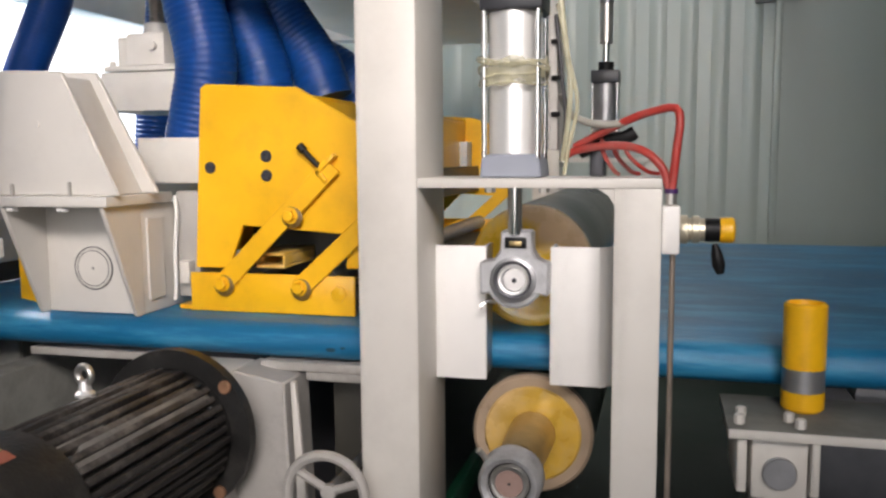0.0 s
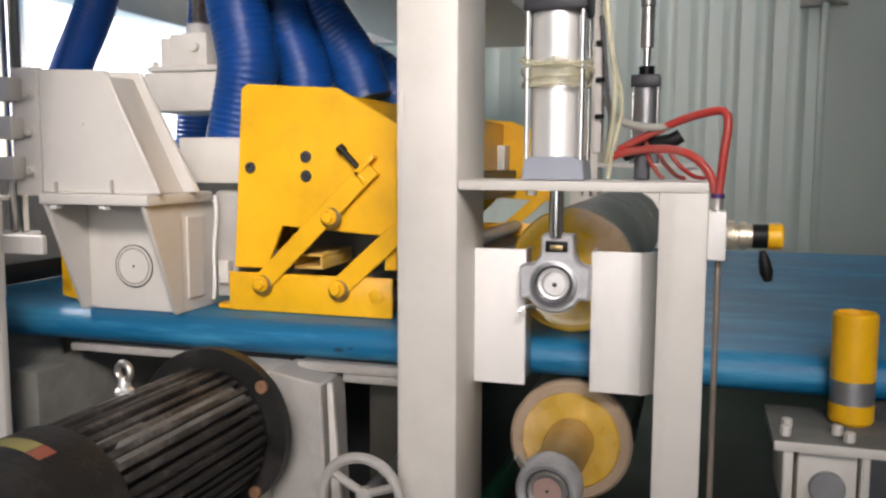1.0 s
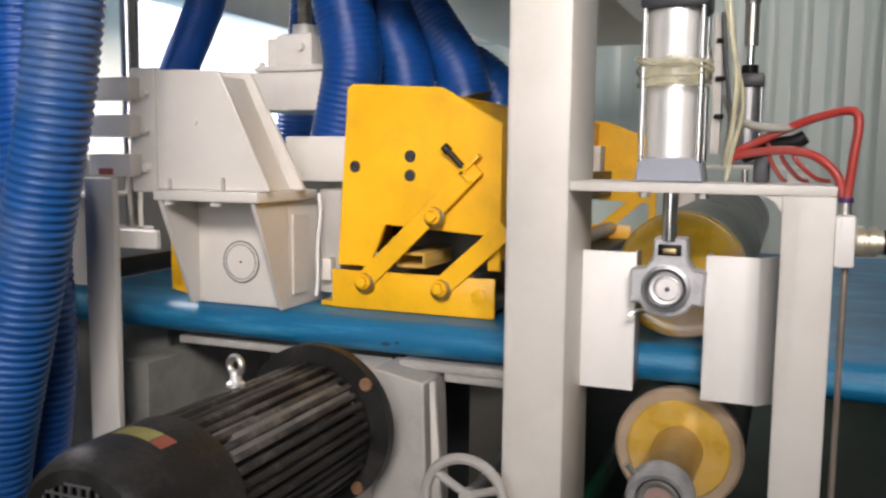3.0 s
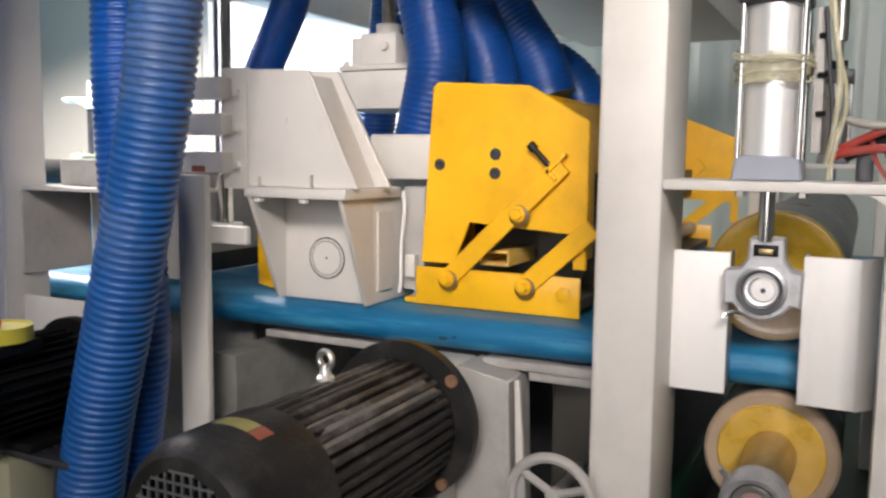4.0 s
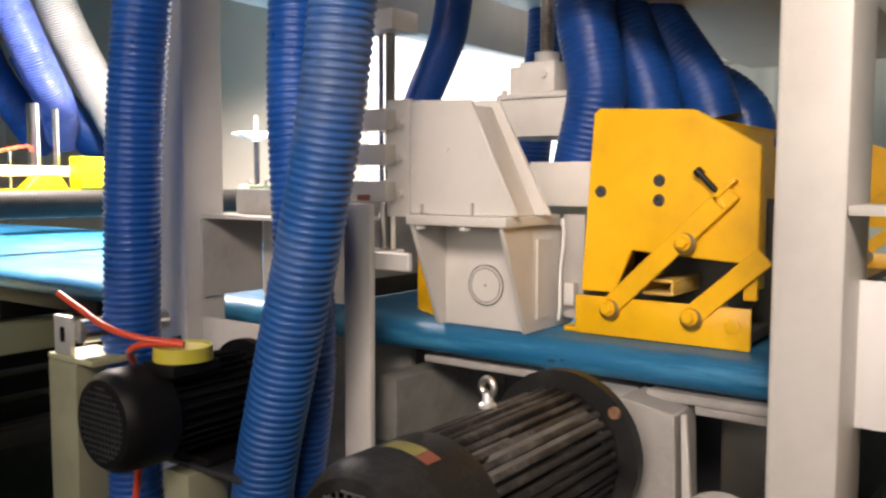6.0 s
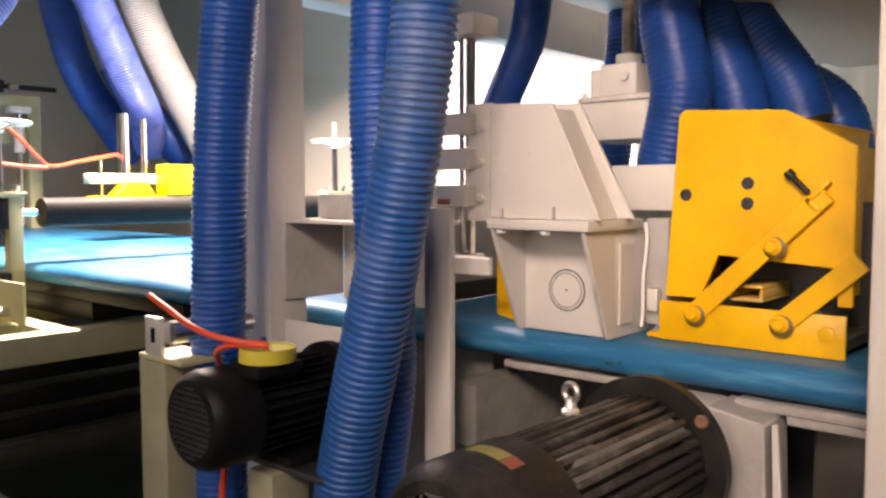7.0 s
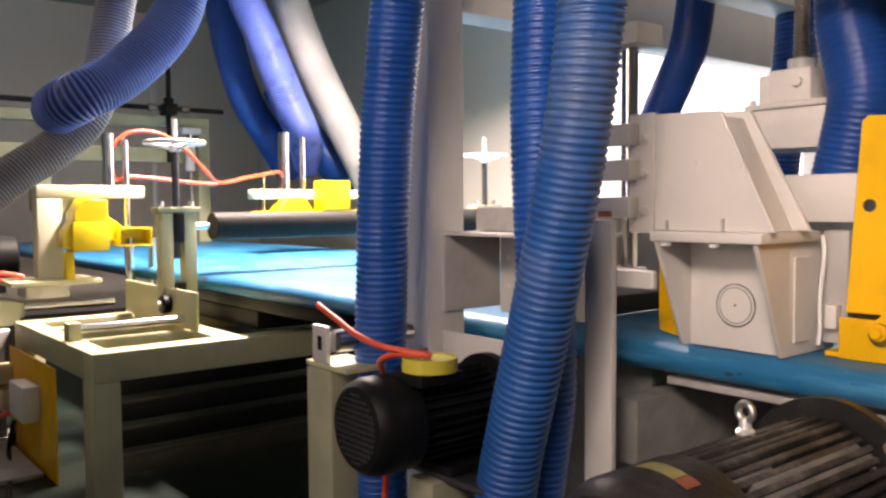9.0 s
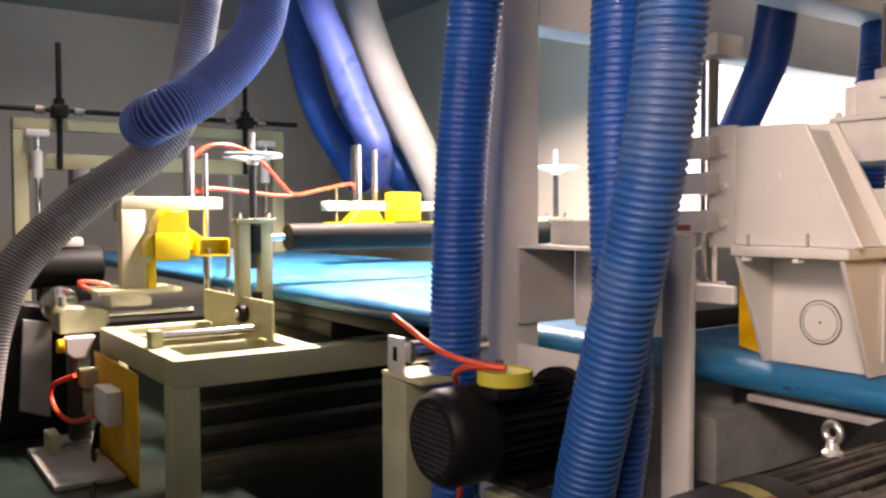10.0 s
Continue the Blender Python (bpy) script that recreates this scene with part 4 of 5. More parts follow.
# label on the cowl: a strip bent round it
def cowl_label(m, x, z, r, y0, y1, a0, a1, mat, name="label"):
    bm = bmesh.new()
    last = None
    for i in range(9):
        a = radians(a0 + (a1 - a0) * i / 8)
        row = [bm.verts.new((x + (r + d) * math.cos(a), y, z + (r + d) * math.sin(a))) for y, d in ((y0, 0.0008), (y1, 0.0008))]
        if last:
            bm.faces.new((last[0], last[1], row[1], row[0]))
        last = row
    return part(name, bm, mat, m)


cowl_label(m1, MX, MZ, 0.158, 1.035, 1.075, 74, 102, DULL_LABEL)
cowl_label(m1, MX, MZ, 0.158, 1.035, 1.075, 64, 73.5, LABEL_RED)
gx = thing("gear_housing", (-0.89, 1.75, 0.45), "light grey gear housing behind the motor flange", "gearbox")
part("body", box(-1.20, -0.945, 1.657, 1.84, 0.50, 0.858, 0.006), GREY, gx)
# Darker grey holds both dirt and the shade of the recess.
part("side_cheek", prism([(-0.944, 0.42), (-0.80, 0.42), (-0.815, 0.835), (-0.944, 0.858)], "y", 1.72, 1.86, 0.004), GREY_DIRTY_SHADED, gx)
part("rib", prism([(-0.79, 0.55), (-0.765, 0.55), (-0.788, 0.84), (-0.80, 0.84)], "y", 1.72, 1.735, 0.002), GREY, gx)
gp = thing("motor_pedestal", (-1.0, 1.6, 0), "dusty grey steel pedestal under the motor and gearbox", "machine frame")
part("plinth", box(-1.28, -0.80, 1.30, 1.86, 0, 0.40, 0.01), GREY_DIRTY_SHADED, gp)
part("rail", box(-1.16, -0.92, 0.95, 1.65, 0.401, 0.56, 0.006), GREY_DIRTY_SHADED, gp)
# under the board: dark drive box and handwheel
db = thing("drive_cover", (-0.68, 2.0, 0.3), "dark grey steel cover below the board", "cover")
part("shell", box(-0.77, -0.60, 1.90, 2.3, 0.45, 0.80, 0.01), DARK_PAINT_SHADE, db)
# Added green bar, in place of a lit patch of the far floor.
gb2 = thing("floor_patch_bar", (-0.6, 2.6, 0.25), "green bar standing in for a lit floor patch under the board", "rail")
part("beam", box(-0.66, -0.59, 2.38, 3.2, 0.22, 0.305, 0.006), LIT_FLOOR_GREEN, gb2)
part("leg", box(-0.65, -0.60, 2.40, 2.45, 0.0, 0.2195, 0.004), LIT_FLOOR_GREEN, gb2)
hw = thing("handwheel", (-0.66, 1.55, 0.60), "pale grey round handwheel low beside the upright", "handwheel")


def wheel(parent, centre, R, r, axis, mat, spokes=3):
    """Rim, hub and spokes of a handwheel."""
    M = Matrix.Translation(centre) @ {"y": pose(0, 0, 0, 90, 0, 0), "z": Matrix.Identity(4)}[axis]
    t = bmesh.new()
    rings = []
    for i in range(36):
        a = 2 * math.pi * i / 36
        rings.append([t.verts.new(((R + r * math.cos(b)) * math.cos(a), (R + r * math.cos(b)) * math.sin(a), r * math.sin(b))) for b in [2 * math.pi * q / 8 for q in range(8)]])
    for i in range(36):
        for q in range(8):
            t.faces.new((rings[i][q], rings[(i + 1) % 36][q], rings[(i + 1) % 36][(q + 1) % 8], rings[i][(q + 1) % 8]))
    bm = bmesh.new()
    join(bm, t, M)
    part("rim", bm, mat, parent)
    bm = bmesh.new()
    join(bm, lathe([(R * 0.15, -0.33 * R), (R * 0.2, -0.30 * R), (R * 0.2, -0.12 * R), (R * 0.14, -0.10 * R)], (0, 0, 0), "z", 16), M)
    part("hub", bm, mat, parent)
    for k in range(spokes):
        a = 2 * math.pi * k / spokes + 0.4
        bm = bmesh.new()
        join(bm, rod((R * 0.18 * math.cos(a), R * 0.18 * math.sin(a), -0.2 * R), (R * math.cos(a), R * math.sin(a), 0), r * 0.8, 8), M)
        part("spoke", bm, mat, parent)


wheel(hw, (-0.647, 1.55, 0.655), 0.085, 0.0115, "y", GREY_DIRTY_SHADED)
part("shaft", rod((-0.647, 1.56, 0.655), (-0.647, 1.9, 0.655), 0.012, 12), STEEL, hw)

# ---- air regulator on the right upright ----
fr_ = thing("air_regulator", (0.05, 1.65, 1.15), "grey filter regulator with yellow knob and red hoses", "air regulator")
part("body", box(0.0135, 0.046, 1.60, 1.65, 1.165, 1.255, 0.004), WHITE, fr_)
part("barrel", lathe([(0.026, 0), (0.027, 0.003), (0.027, 0.013), (0.021, 0.015), (0.021, 0.020), (0.026, 0.022), (0.026, 0.034), (0.021, 0.036), (0.021, 0.044)], (0.0465, 1.625, 1.210), "x", 24), BRASS_ZINC, fr_)
part("black_ring", lathe([(0.022, 0), (0.022, 0.026)], (0.091, 1.625, 1.210), "x", 24), BLACK_CLEAN, fr_)
part("knob", lathe([(0.023, 0), (0.024, 0.004), (0.024, 0.022), (0.020, 0.026)], (0.1175, 1.625, 1.210), "x", 24), YELLOW, fr_)
bm = bmesh.new()
join(bm, lathe([(0.005, 0), (0.010, -0.018), (0.012, -0.040), (0.007, -0.056), (0, -0.058)], (0, 0, 0), "z", 16), Matrix.Translation((0.108, 1.605, 1.186)) @ pose(0, 0, 0, 0, -12, 0))
part("lever", bm, BLACK_CLEAN, fr_)
part("fitting", rod((0.029, 1.625, 1.256), (0.029, 1.625, 1.277), 0.010, 12), ZINC, fr_)
part("fitting_collar", rod((0.029, 1.625, 1.2775), (0.029, 1.625, 1.286), 0.0125, 16), PURPLE, fr_, "purple push-in collar")
part("pipe", rod((0.034, 1.63, 0.40), (0.034, 1.63, 1.164), 0.0055, 12), SCREW, fr_, "thin brown steel pipe")
RH = 0.0080
tube_line("air_hose", [(0.030, 1.625, 1.285), (0.037, 1.625, 1.36), (0.042, 1.63, 1.415), (0.030, 1.64, 1.437), (-0.03, 1.66, 1.425), (-0.10, 1.68, 1.395), (-0.16, 1.70, 1.365)], RH, RED_HOSE, "faded red air hose arching from the regulator to the cylinder")
tube_line("air_hose", [(0.024, 1.63, 1.285), (0.012, 1.63, 1.325), (-0.025, 1.64, 1.358), (-0.08, 1.66, 1.368), (-0.15, 1.69, 1.360), (-0.185, 1.70, 1.345)], RH, RED_HOSE, "faded red air hose over the shelf")
tube_line("air_hose", [(-0.185, 1.69, 1.47), (-0.165, 1.68, 1.43), (-0.13, 1.67, 1.413), (-0.09, 1.67, 1.408), (-0.06, 1.67, 1.41)], 0.0076, PALE_TUBE, "grey air hose beside the cylinder")
for k in range(3):
    y = 1.70 + 0.02 * k
    tube_line("air_hose", [(-0.105 + 0.02 * k, y, 1.385), (-0.10 + 0.022 * k, y - 0.02, 1.352), (-0.08 + 0.03 * k, y, 1.318), (-0.07 + 0.04 * k, y + 0.03, 1.3105)], 0.0042, RED_HOSE, "thin red air hose hanging to the shelf")
tube_line("cable", [(-0.185, 1.655, 1.66), (-0.172, 1.65, 1.56), (-0.163, 1.65, 1.49), (-0.168, 1.655, 1.41), (-0.180, 1.66, 1.33)], 0.006, CLEAR_TAPE, "clear plastic hose along the cylinder", "cable")
tube_line("cable", [(-0.19, 1.66, 1.64), (-0.165, 1.65, 1.53), (-0.150, 1.655, 1.45), (-0.165, 1.66, 1.37), (-0.175, 1.66, 1.31)], 0.0042, CLEAR_TAPE, "second clear hose beside the cylinder", "cable")
tube_line("cable", [(-0.192, 1.66, 1.62), (-0.180, 1.655, 1.50), (-0.172, 1.655, 1.42), (-0.18, 1.66, 1.34)], 0.004, DUSTY_SHADED_HOSE, "thin grey cable beside the cylinder", "cable")
va = thing("hand_valve", (-0.075, 1.70, 1.31), "black lever valve behind the cylinder", "valve")
bm = sweep([(-0.15, 1.72, 1.355), (-0.11, 1.71, 1.376), (-0.06, 1.70, 1.384), (-0.035, 1.70, 1.398)], (0.0135, 0.014), 14, 0.012)
part("handle", bm, BLACK_CLEAN, va)
part("base", box(-0.13, -0.10, 1.72, 1.75, 1.307, 1.365, 0.004), DARK_STEEL, va)

# ---- side guide on the right ----
sg = thing("side_guide", (0.35, 1.72, 0), "grey bearing plate with yellow vertical guide roller", "guide")
part("plate", box(0.14, 0.75, 1.60, 1.84, 0.823, 0.842, 0.003), DUSTY_SHADED, sg, "grease-stained plate")
part("plate_edge", box(0.142, 0.748, 1.594, 1.5995, 0.824, 0.841, 0.001), GREY, sg)
part("column", box(0.20, 0.30, 1.63, 1.80, 0, 0.7, 0.005), GREY, sg)
part("clamp_block", box(0.185, 0.285, 1.615, 1.79, 0.705, 0.8225, 0.005), GREY, sg)
part("side_rib", box(0.158, 0.176, 1.60, 1.80, 0.72, 0.8225, 0.003), GREY, sg)
part("side_rib", box(0.288, 0.303, 1.60, 1.80, 0.72, 0.8225, 0.003), GREY, sg)
part("shaft_end", lathe([(0.031, 0), (0.031, -0.008), (0.029, -0.010)], (0.235, 1.614, 0.758), "y", 28), STEEL, sg)
for bx, by in ((0.163, 1.63), (0.17, 1.68), (0.27, 1.622), (0.255, 1.66)):
    part("bolt", rod((bx, by, 0.8425), (bx, by, 0.862), 0.010, 6, bevel=0.002), GREY, sg)
part("roller_foot", lathe([(0.036, 0.0), (0.041, 0.006), (0.041, 0.040), (0.0405, 0.0402)], (0.292, 1.755, 0.8425), "z", 32), YELLOW, sg)
part("worn_band", lathe([(0.0405, 0.0), (0.0405, 0.045)], (0.292, 1.755, 0.883), "z", 32), STEEL, sg, "bare worn steel band")
part("roller_top", lathe([(0.041, 0), (0.041, 0.125), (0.037, 0.130), (0.034, 0.130), (0.033, 0.120), (0.0, 0.120)], (0.292, 1.755, 0.9285), "z", 32), YELLOW, sg)
tr = thing("conveyor_frame", (1.2, 2.8, 0), "dark steel conveyor frame under the board", "machine frame")
part("side_beam", box(0.8, 3.9, 1.86, 1.96, 0.62, 0.80, 0.006), GREY_DIRTY_SHADED, tr)
part("leg", box(1.6, 1.7, 1.87, 1.95, 0, 0.619, 0.006), GREY_DIRTY_SHADED, tr)
for k in range(9):
    rx = 0.45 + 0.4 * k
    part("roller", rod((rx, 1.90, 0.838), (rx, 3.9, 0.838), 0.031, 20), STEEL, tr)
# Added dark sheet for the shade under the conveyor.
part("conveyor_shade_sheet", box(0.35, 3.9, 2.10, 2.11, 0.02, 0.80, 0.002), DARK_STEEL, tr)

# ---- second motor with its stand ----
m2 = fan_motor(-1.925, 1.03, 1.48, 0.782, 0.124, "black electric motor with yellow terminal cover", "electric motors", 30, 1.12, BLACK_CLEAN)
part("terminal_box", box(-1.92, -1.80, 1.14, 1.28, 0.885, 0.916, 0.006), BLACK_CLEAN, m2)
part("terminal_cover", lathe([(0.0, 0.030), (0.064, 0.030), (0.064, 0.034), (0.070, 0.034), (0.071, 0.0)], (-1.855, 1.21, 0.9165), "z", 28), LABEL, m2, "yellow round cap")
part("cap_screw", rod((-1.865, 1.20, 0.943), (-1.865, 1.20, 0.975), 0.011, 10), CHROME, m2)
part("foot", box(-2.02, -1.82, 1.25, 1.45, 0.64, 0.662, 0.004), BLACK_CLEAN, m2)
part("rating_plate", box(-2.06, -2.0, 1.12, 1.16, 0.870, 0.873, 0.0005), LABEL, m2, "small yellow sticker")
st = thing("motor_stand", (-2.25, 1.2, 0), "cream painted steel stand with a chrome roller block", "machine frame")
part("post", box(-2.335, -2.20, 1.13, 1.25, 0, 0.872, 0.006), DIMMED_CREAM, st)
part("post", box(-1.96, -1.86, 1.22, 1.34, 0, 0.62, 0.006), DIMMED_CREAM, st)
part("tie", box(-2.199, -1.70, 1.25, 1.32, 0.622, 0.638, 0.004), DARK_STEEL, st)
part("top_plate", box(-2.335, -2.12, 1.13, 1.27, 0.873, 0.888, 0.003), CREAM, st)
bm = box(-2.30, -2.222, 1.13, 1.145, 0.8885, 0.994, 0.003)
part("bracket", bm, ALU, st)
part("bracket_slot", box(-2.265, -2.245, 1.127, 1.1295, 0.925, 0.965, 0.001), BLACK_CLEAN, st)
part("roller", rod((-2.20, 1.146, 0.955), (-2.20, 1.40, 0.955), 0.032, 20), CHROME, st)
tube_line("air_hose", [(-2.214, 1.10, 1.060), (-2.12, 1.10, 1.030), (-2.027, 1.10, 1.000), (-1.95, 1.12, 0.978), (-1.89, 1.16, 0.965), (-1.83, 1.2, 0.957)], 0.0088, ORANGE_HOSE, "bright orange air hose with open end over the motor")
tube_line("air_hose", [(-1.84, 1.19, 0.960), (-1.92, 1.15, 0.955), (-2.00, 1.16, 0.925), (-2.07, 1.22, 0.87), (-2.08, 1.25, 0.78), (-2.06, 1.24, 0.68), (-2.01, 1.18, 0.60), (-1.94, 1.12, 0.45), (-1.85, 1.05, 0.02)], 0.0088, ORANGE_HOSE, "orange air hose running down past the motor")

# ---- hoses ----
HR = 0.077
hose("extraction_hose", [(-1.70, 1.49, 2.7), (-1.72, 1.49, 2.1), (-1.735, 1.49, 1.79), (-1.744, 1.49, 1.55), (-1.735, 1.49, 1.30), (-1.722, 1.49, 1.08), (-1.718, 1.49, 0.85), (-1.741, 1.48, 0.63), (-1.78, 1.46, 0.3), (-1.8, 1.45, 0.02)], HR, BLUE_HOSE, "blue ribbed extraction hose hanging beside the milling head")
hose("extraction_hose", [(-1.34, 1.33, 2.7), (-1.39, 1.33, 2.1), (-1.433, 1.33, 1.73), (-1.473, 1.33, 1.49), (-1.534, 1.33, 1.24), (-1.609, 1.33, 0.97), (-1.69, 1.33, 0.68), (-1.74, 1.33, 0.4), (-1.78, 1.33, 0.02)], HR, DUSTY_BLUE_HOSE, "dusty blue ribbed extraction hose in front of its neighbour")
hose("extraction_hose", [(-1.98, 1.29, 2.7), (-2.06, 1.29, 2.05), (-2.106, 1.29, 1.79), (-2.152, 1.29, 1.48), (-2.176, 1.29, 1.15), (-2.188, 1.29, 0.82), (-2.189, 1.29, 0.5), (-2.19, 1.29, 0.02)], 0.076, BLUE_HOSE, "blue ribbed hose in front of the grey post")
hose("extraction_hose", [(-1.90, 2.5, 2.7), (-1.95, 2.5, 2.2), (-1.99, 2.5, 1.92), (-2.041, 2.5, 1.80), (-2.107, 2.5, 1.68), (-2.16, 2.5, 1.55), (-2.2, 2.5, 1.3)], 0.068, DARK_SHADED_HOSE, "dark blue smooth hose behind the milling head", 0.0168, 0.0007)
hose("extraction_hose", [(-1.25, 2.12, 1.90), (-1.245, 2.12, 1.79), (-1.225, 2.12, 1.70), (-1.21, 2.12, 1.60), (-1.232, 2.12, 1.48), (-1.26, 2.12, 1.36), (-1.27, 2.12, 1.28)], 0.084, DARK_SHADED_HOSE, "blue ribbed hose entering behind the yellow hood", 0.0168, 0.0022)
hose("extraction_hose", [(-1.24, 2.30, 1.90), (-1.221, 2.30, 1.826), (-1.18, 2.30, 1.725), (-1.135, 2.30, 1.61), (-1.12, 2.30, 1.52)], 0.084, DARK_SHADED_HOSE, "blue ribbed hose on top of the hood, darkened for shade", 0.0168, 0.0022)
hose("extraction_hose", [(-1.20, 2.42, 1.90), (-1.15, 2.42, 1.82), (-1.09, 2.42, 1.733), (-1.02, 2.42, 1.63), (-0.98, 2.42, 1.52)], 0.084, DARK_SHADED_HOSE, "blue ribbed hose beside the frame beam, darkened for shade", 0.0168, 0.0022)
hose("extraction_hose", [(-1.22, 2.65, 1.60), (-1.13, 2.65, 1.655), (-1.04, 2.65, 1.625), (-0.965, 2.65, 1.55), (-0.94, 2.65, 1.44)], 0.088, BLUE_HOSE, "blue hose bend over the sloped hood cover", 0.0168, 0.0022)
hose("extraction_hose", [(-1.79, 2.9, 2.7), (-1.81, 2.9, 1.95), (-1.87, 2.9, 1.55), (-1.90, 2.9, 1.25)], 0.08, DARK_SHADED_HOSE, "blue ribbed hose behind the lifting block")
s2 = thing("lead_screw", (-0.86, 2.9, 1.6), "dark threaded rod under the cross beam", "lead screw")
part("thread", screw(-0.83, 2.95, 1.51, 2.0, 0.018), DARK_STEEL, s2)
bx_ = thing("gear_motor", (-0.8, 2.1, 1.86), "black gear motor hanging at the cross beam", "motor")
part("body", rod((-0.93, 2.15, 1.90), (-0.81, 2.15, 1.90), 0.07, 28, bevel=0.01), BLACK_CLEAN, bx_)
part("cap", rod((-0.96, 2.15, 1.90), (-0.931, 2.15, 1.90), 0.05, 24), DARK_STEEL, bx_)

# ---- outfeed table with roller and side saws ----
TZ = 0.70
tb = thing("outfeed_table", (-4.6, 2.8, 0), "cream painted welded outfeed table", "machine table")
for lx in (-4.09, -5.35):
    for ly in (1.0, 4.55):
        part("leg", box(lx, lx + 0.15, ly, ly + 0.12, 0, TZ - 0.131, 0.006), CREAM, tb)
part("end_beam", box(-4.07, -3.94, 1.0, 4.67, TZ - 0.13, TZ, 0.006), CREAM, tb)
part("end_beam", box(-5.35, -5.22, 1.0, 4.67, TZ - 0.13, TZ, 0.006), CREAM, tb)
part("side_beam", box(-5.219, -4.071, 1.0, 1.10, TZ - 0.13, TZ, 0.006), CREAM, tb)
part("side_beam", box(-5.219, -4.071, 1.62, 1.74, TZ - 0.13, TZ, 0.006), CREAM, tb)
part("side_beam", box(-5.219, -4.071, 4.57, 4.67, TZ - 0.13, TZ, 0.006), CREAM, tb)
# Black and brown put the under-table shade into rails, bed and support.
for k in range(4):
    part("lower_rail", box(-4.36, -4.28, 1.121, 4.54, 0.04 + 0.13 * k, 0.125 + 0.13 * k, 0.004), DARK_PAINT_SHADE if k == 0 else BLACK_CLEAN, tb)
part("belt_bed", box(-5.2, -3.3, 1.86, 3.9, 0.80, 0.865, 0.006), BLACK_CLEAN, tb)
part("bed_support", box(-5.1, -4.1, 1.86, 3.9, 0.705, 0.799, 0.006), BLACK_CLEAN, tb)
part("slide_shaft", rod((-5.5, 1.07, 0.755), (-5.5, 1.595, 0.755), 0.022, 16), CHROME, tb)
part("slide_shaft", rod((-4.40, 1.03, 0.755), (-4.40, 1.595, 0.755), 0.022, 16), CHROME, tb)
for sx in (-5.5, -4.40):
    part("shaft_block", box(sx - 0.04, sx + 0.04, 1.02, 1.08, 0.7005, 0.785, 0.004), CREAM, tb)
part("cross_strut", box(-4.98, -4.90, 1.101, 1.619, 0.62, 0.695, 0.004), CREAM, tb)
part("cross_strut", box(-4.45, -4.37, 1.101, 1.619, 0.62, 0.695, 0.004), CREAM, tb)
part("slide_plate", box(-5.30, -4.25, 1.60, 1.615, 0.705, 0.90, 0.003), CREAM, tb)
ra = thing("roller_adjuster", (-4.7, 1.69, TZ), "cream twin post stand with a white handwheel", "roller stand", "roller stands")
part("post", box(-4.74, -4.66, 1.584, 1.654, TZ + 0.001, 1.30, 0.004), CREAM, ra)
part("post", box(-4.74, -4.66, 1.714, 1.784, TZ + 0.001, 1.30, 0.004), CREAM, ra)
part("top_plate", box(-4.75, -4.65, 1.565, 1.805, 1.301, 1.33, 0.004), CREAM, ra)
for by in (1.60, 1.685, 1.77):
    part("bolt", rod((-4.70, by, 1.3305), (-4.70, by, 1.362), 0.018, 8), ZINC, ra)
part("spindle", rod((-4.70, 1.685, 1.05), (-4.70, 1.685, 1.66), 0.020, 14), DARK_STEEL, ra)
part("spindle_end", rod((-4.70, 1.685, 1.661), (-4.70, 1.685, 1.81), 0.014, 12), WHITE, ra)
part("bearing", box(-4.75, -4.65, 1.656, 1.712, 1.14, 1.29, 0.006), BLACK_CLEAN, ra)
part("bearing", box(-4.76, -4.64, 1.655, 1.713, 0.80, 0.92, 0.006), BLACK_CLEAN, ra)
wheel(ra, (-4.70, 1.685, 1.68), 0.155, 0.012, "z", WHITE)
copy_thing(ra, pose(-4.72, 3.97, TZ))
rl = thing("ribbed_roller", (-4.72, 1.9, 1.222), "black ribbed rubber roller held above the board", "roller")
prof = [(0.03, 0)]
z = 0.0
while z < 1.98:
    prof += [(0.0765, z), (0.078, z + 0.003), (0.078, z + 0.013), (0.0765, z + 0.016)]
    z += 0.018
prof.append((0.03, z))
part("cover", lathe(prof, (-4.72, 1.90, 1.222), "y", 28), ROLLER_BLACK, rl)
part("axle", rod((-4.72, 1.60, 1.222), (-4.72, 3.98, 1.222), 0.02, 14), CHROME, rl)


def side_saw(x, y0, col, label):
    """An edge trimming saw: cream bracket, yellow motor cover, chrome guide rods. y0: its inner end; col: where the column stands."""
    sw = thing("edge_saw", (x, col, 0.88), label, "saw", "edge trimming saws")
    part("column", box(x - 0.06, x + 0.06, col - 0.07, col + 0.07, 0.91, 1.388, 0.006), LIT_CREAM, sw)
    side = 1 if y0 > col else -1
    part("gusset", prism([(col + side * 0.0705, 1.387), (col + side * 0.15, 1.387), (col + side * 0.0705, 1.29)], "x", x + 0.02, x + 0.035, 0.002), LIT_CREAM, sw)
    a, b = sorted((col - 0.07, y0))
    part("arm", box(x - 0.06, x + 0.06, a, b, 1.389, 1.466, 0.006), LIT_CREAM, sw)
    part("base_plate", box(x - 0.2, x + 0.2, col - 0.25, col + 0.25, 0.88, 0.909, 0.003), CREAM, sw)
    return sw


sw = side_saw(-5.6, 1.815, 1.25, "cream edge saw bracket with yellow motor cover beside the board")
part("motor_cover", prism([(1.335, 1.245), (1.53, 1.245), (1.53, 1.375), (1.39, 1.385), (1.335, 1.30)], "x", -5.53, -5.36, 0.006), LEMON, sw)
part("lower_cover", box(-5.52, -5.35, 1.325, 1.535, 1.075, 1.2445, 0.006), LEMON, sw)
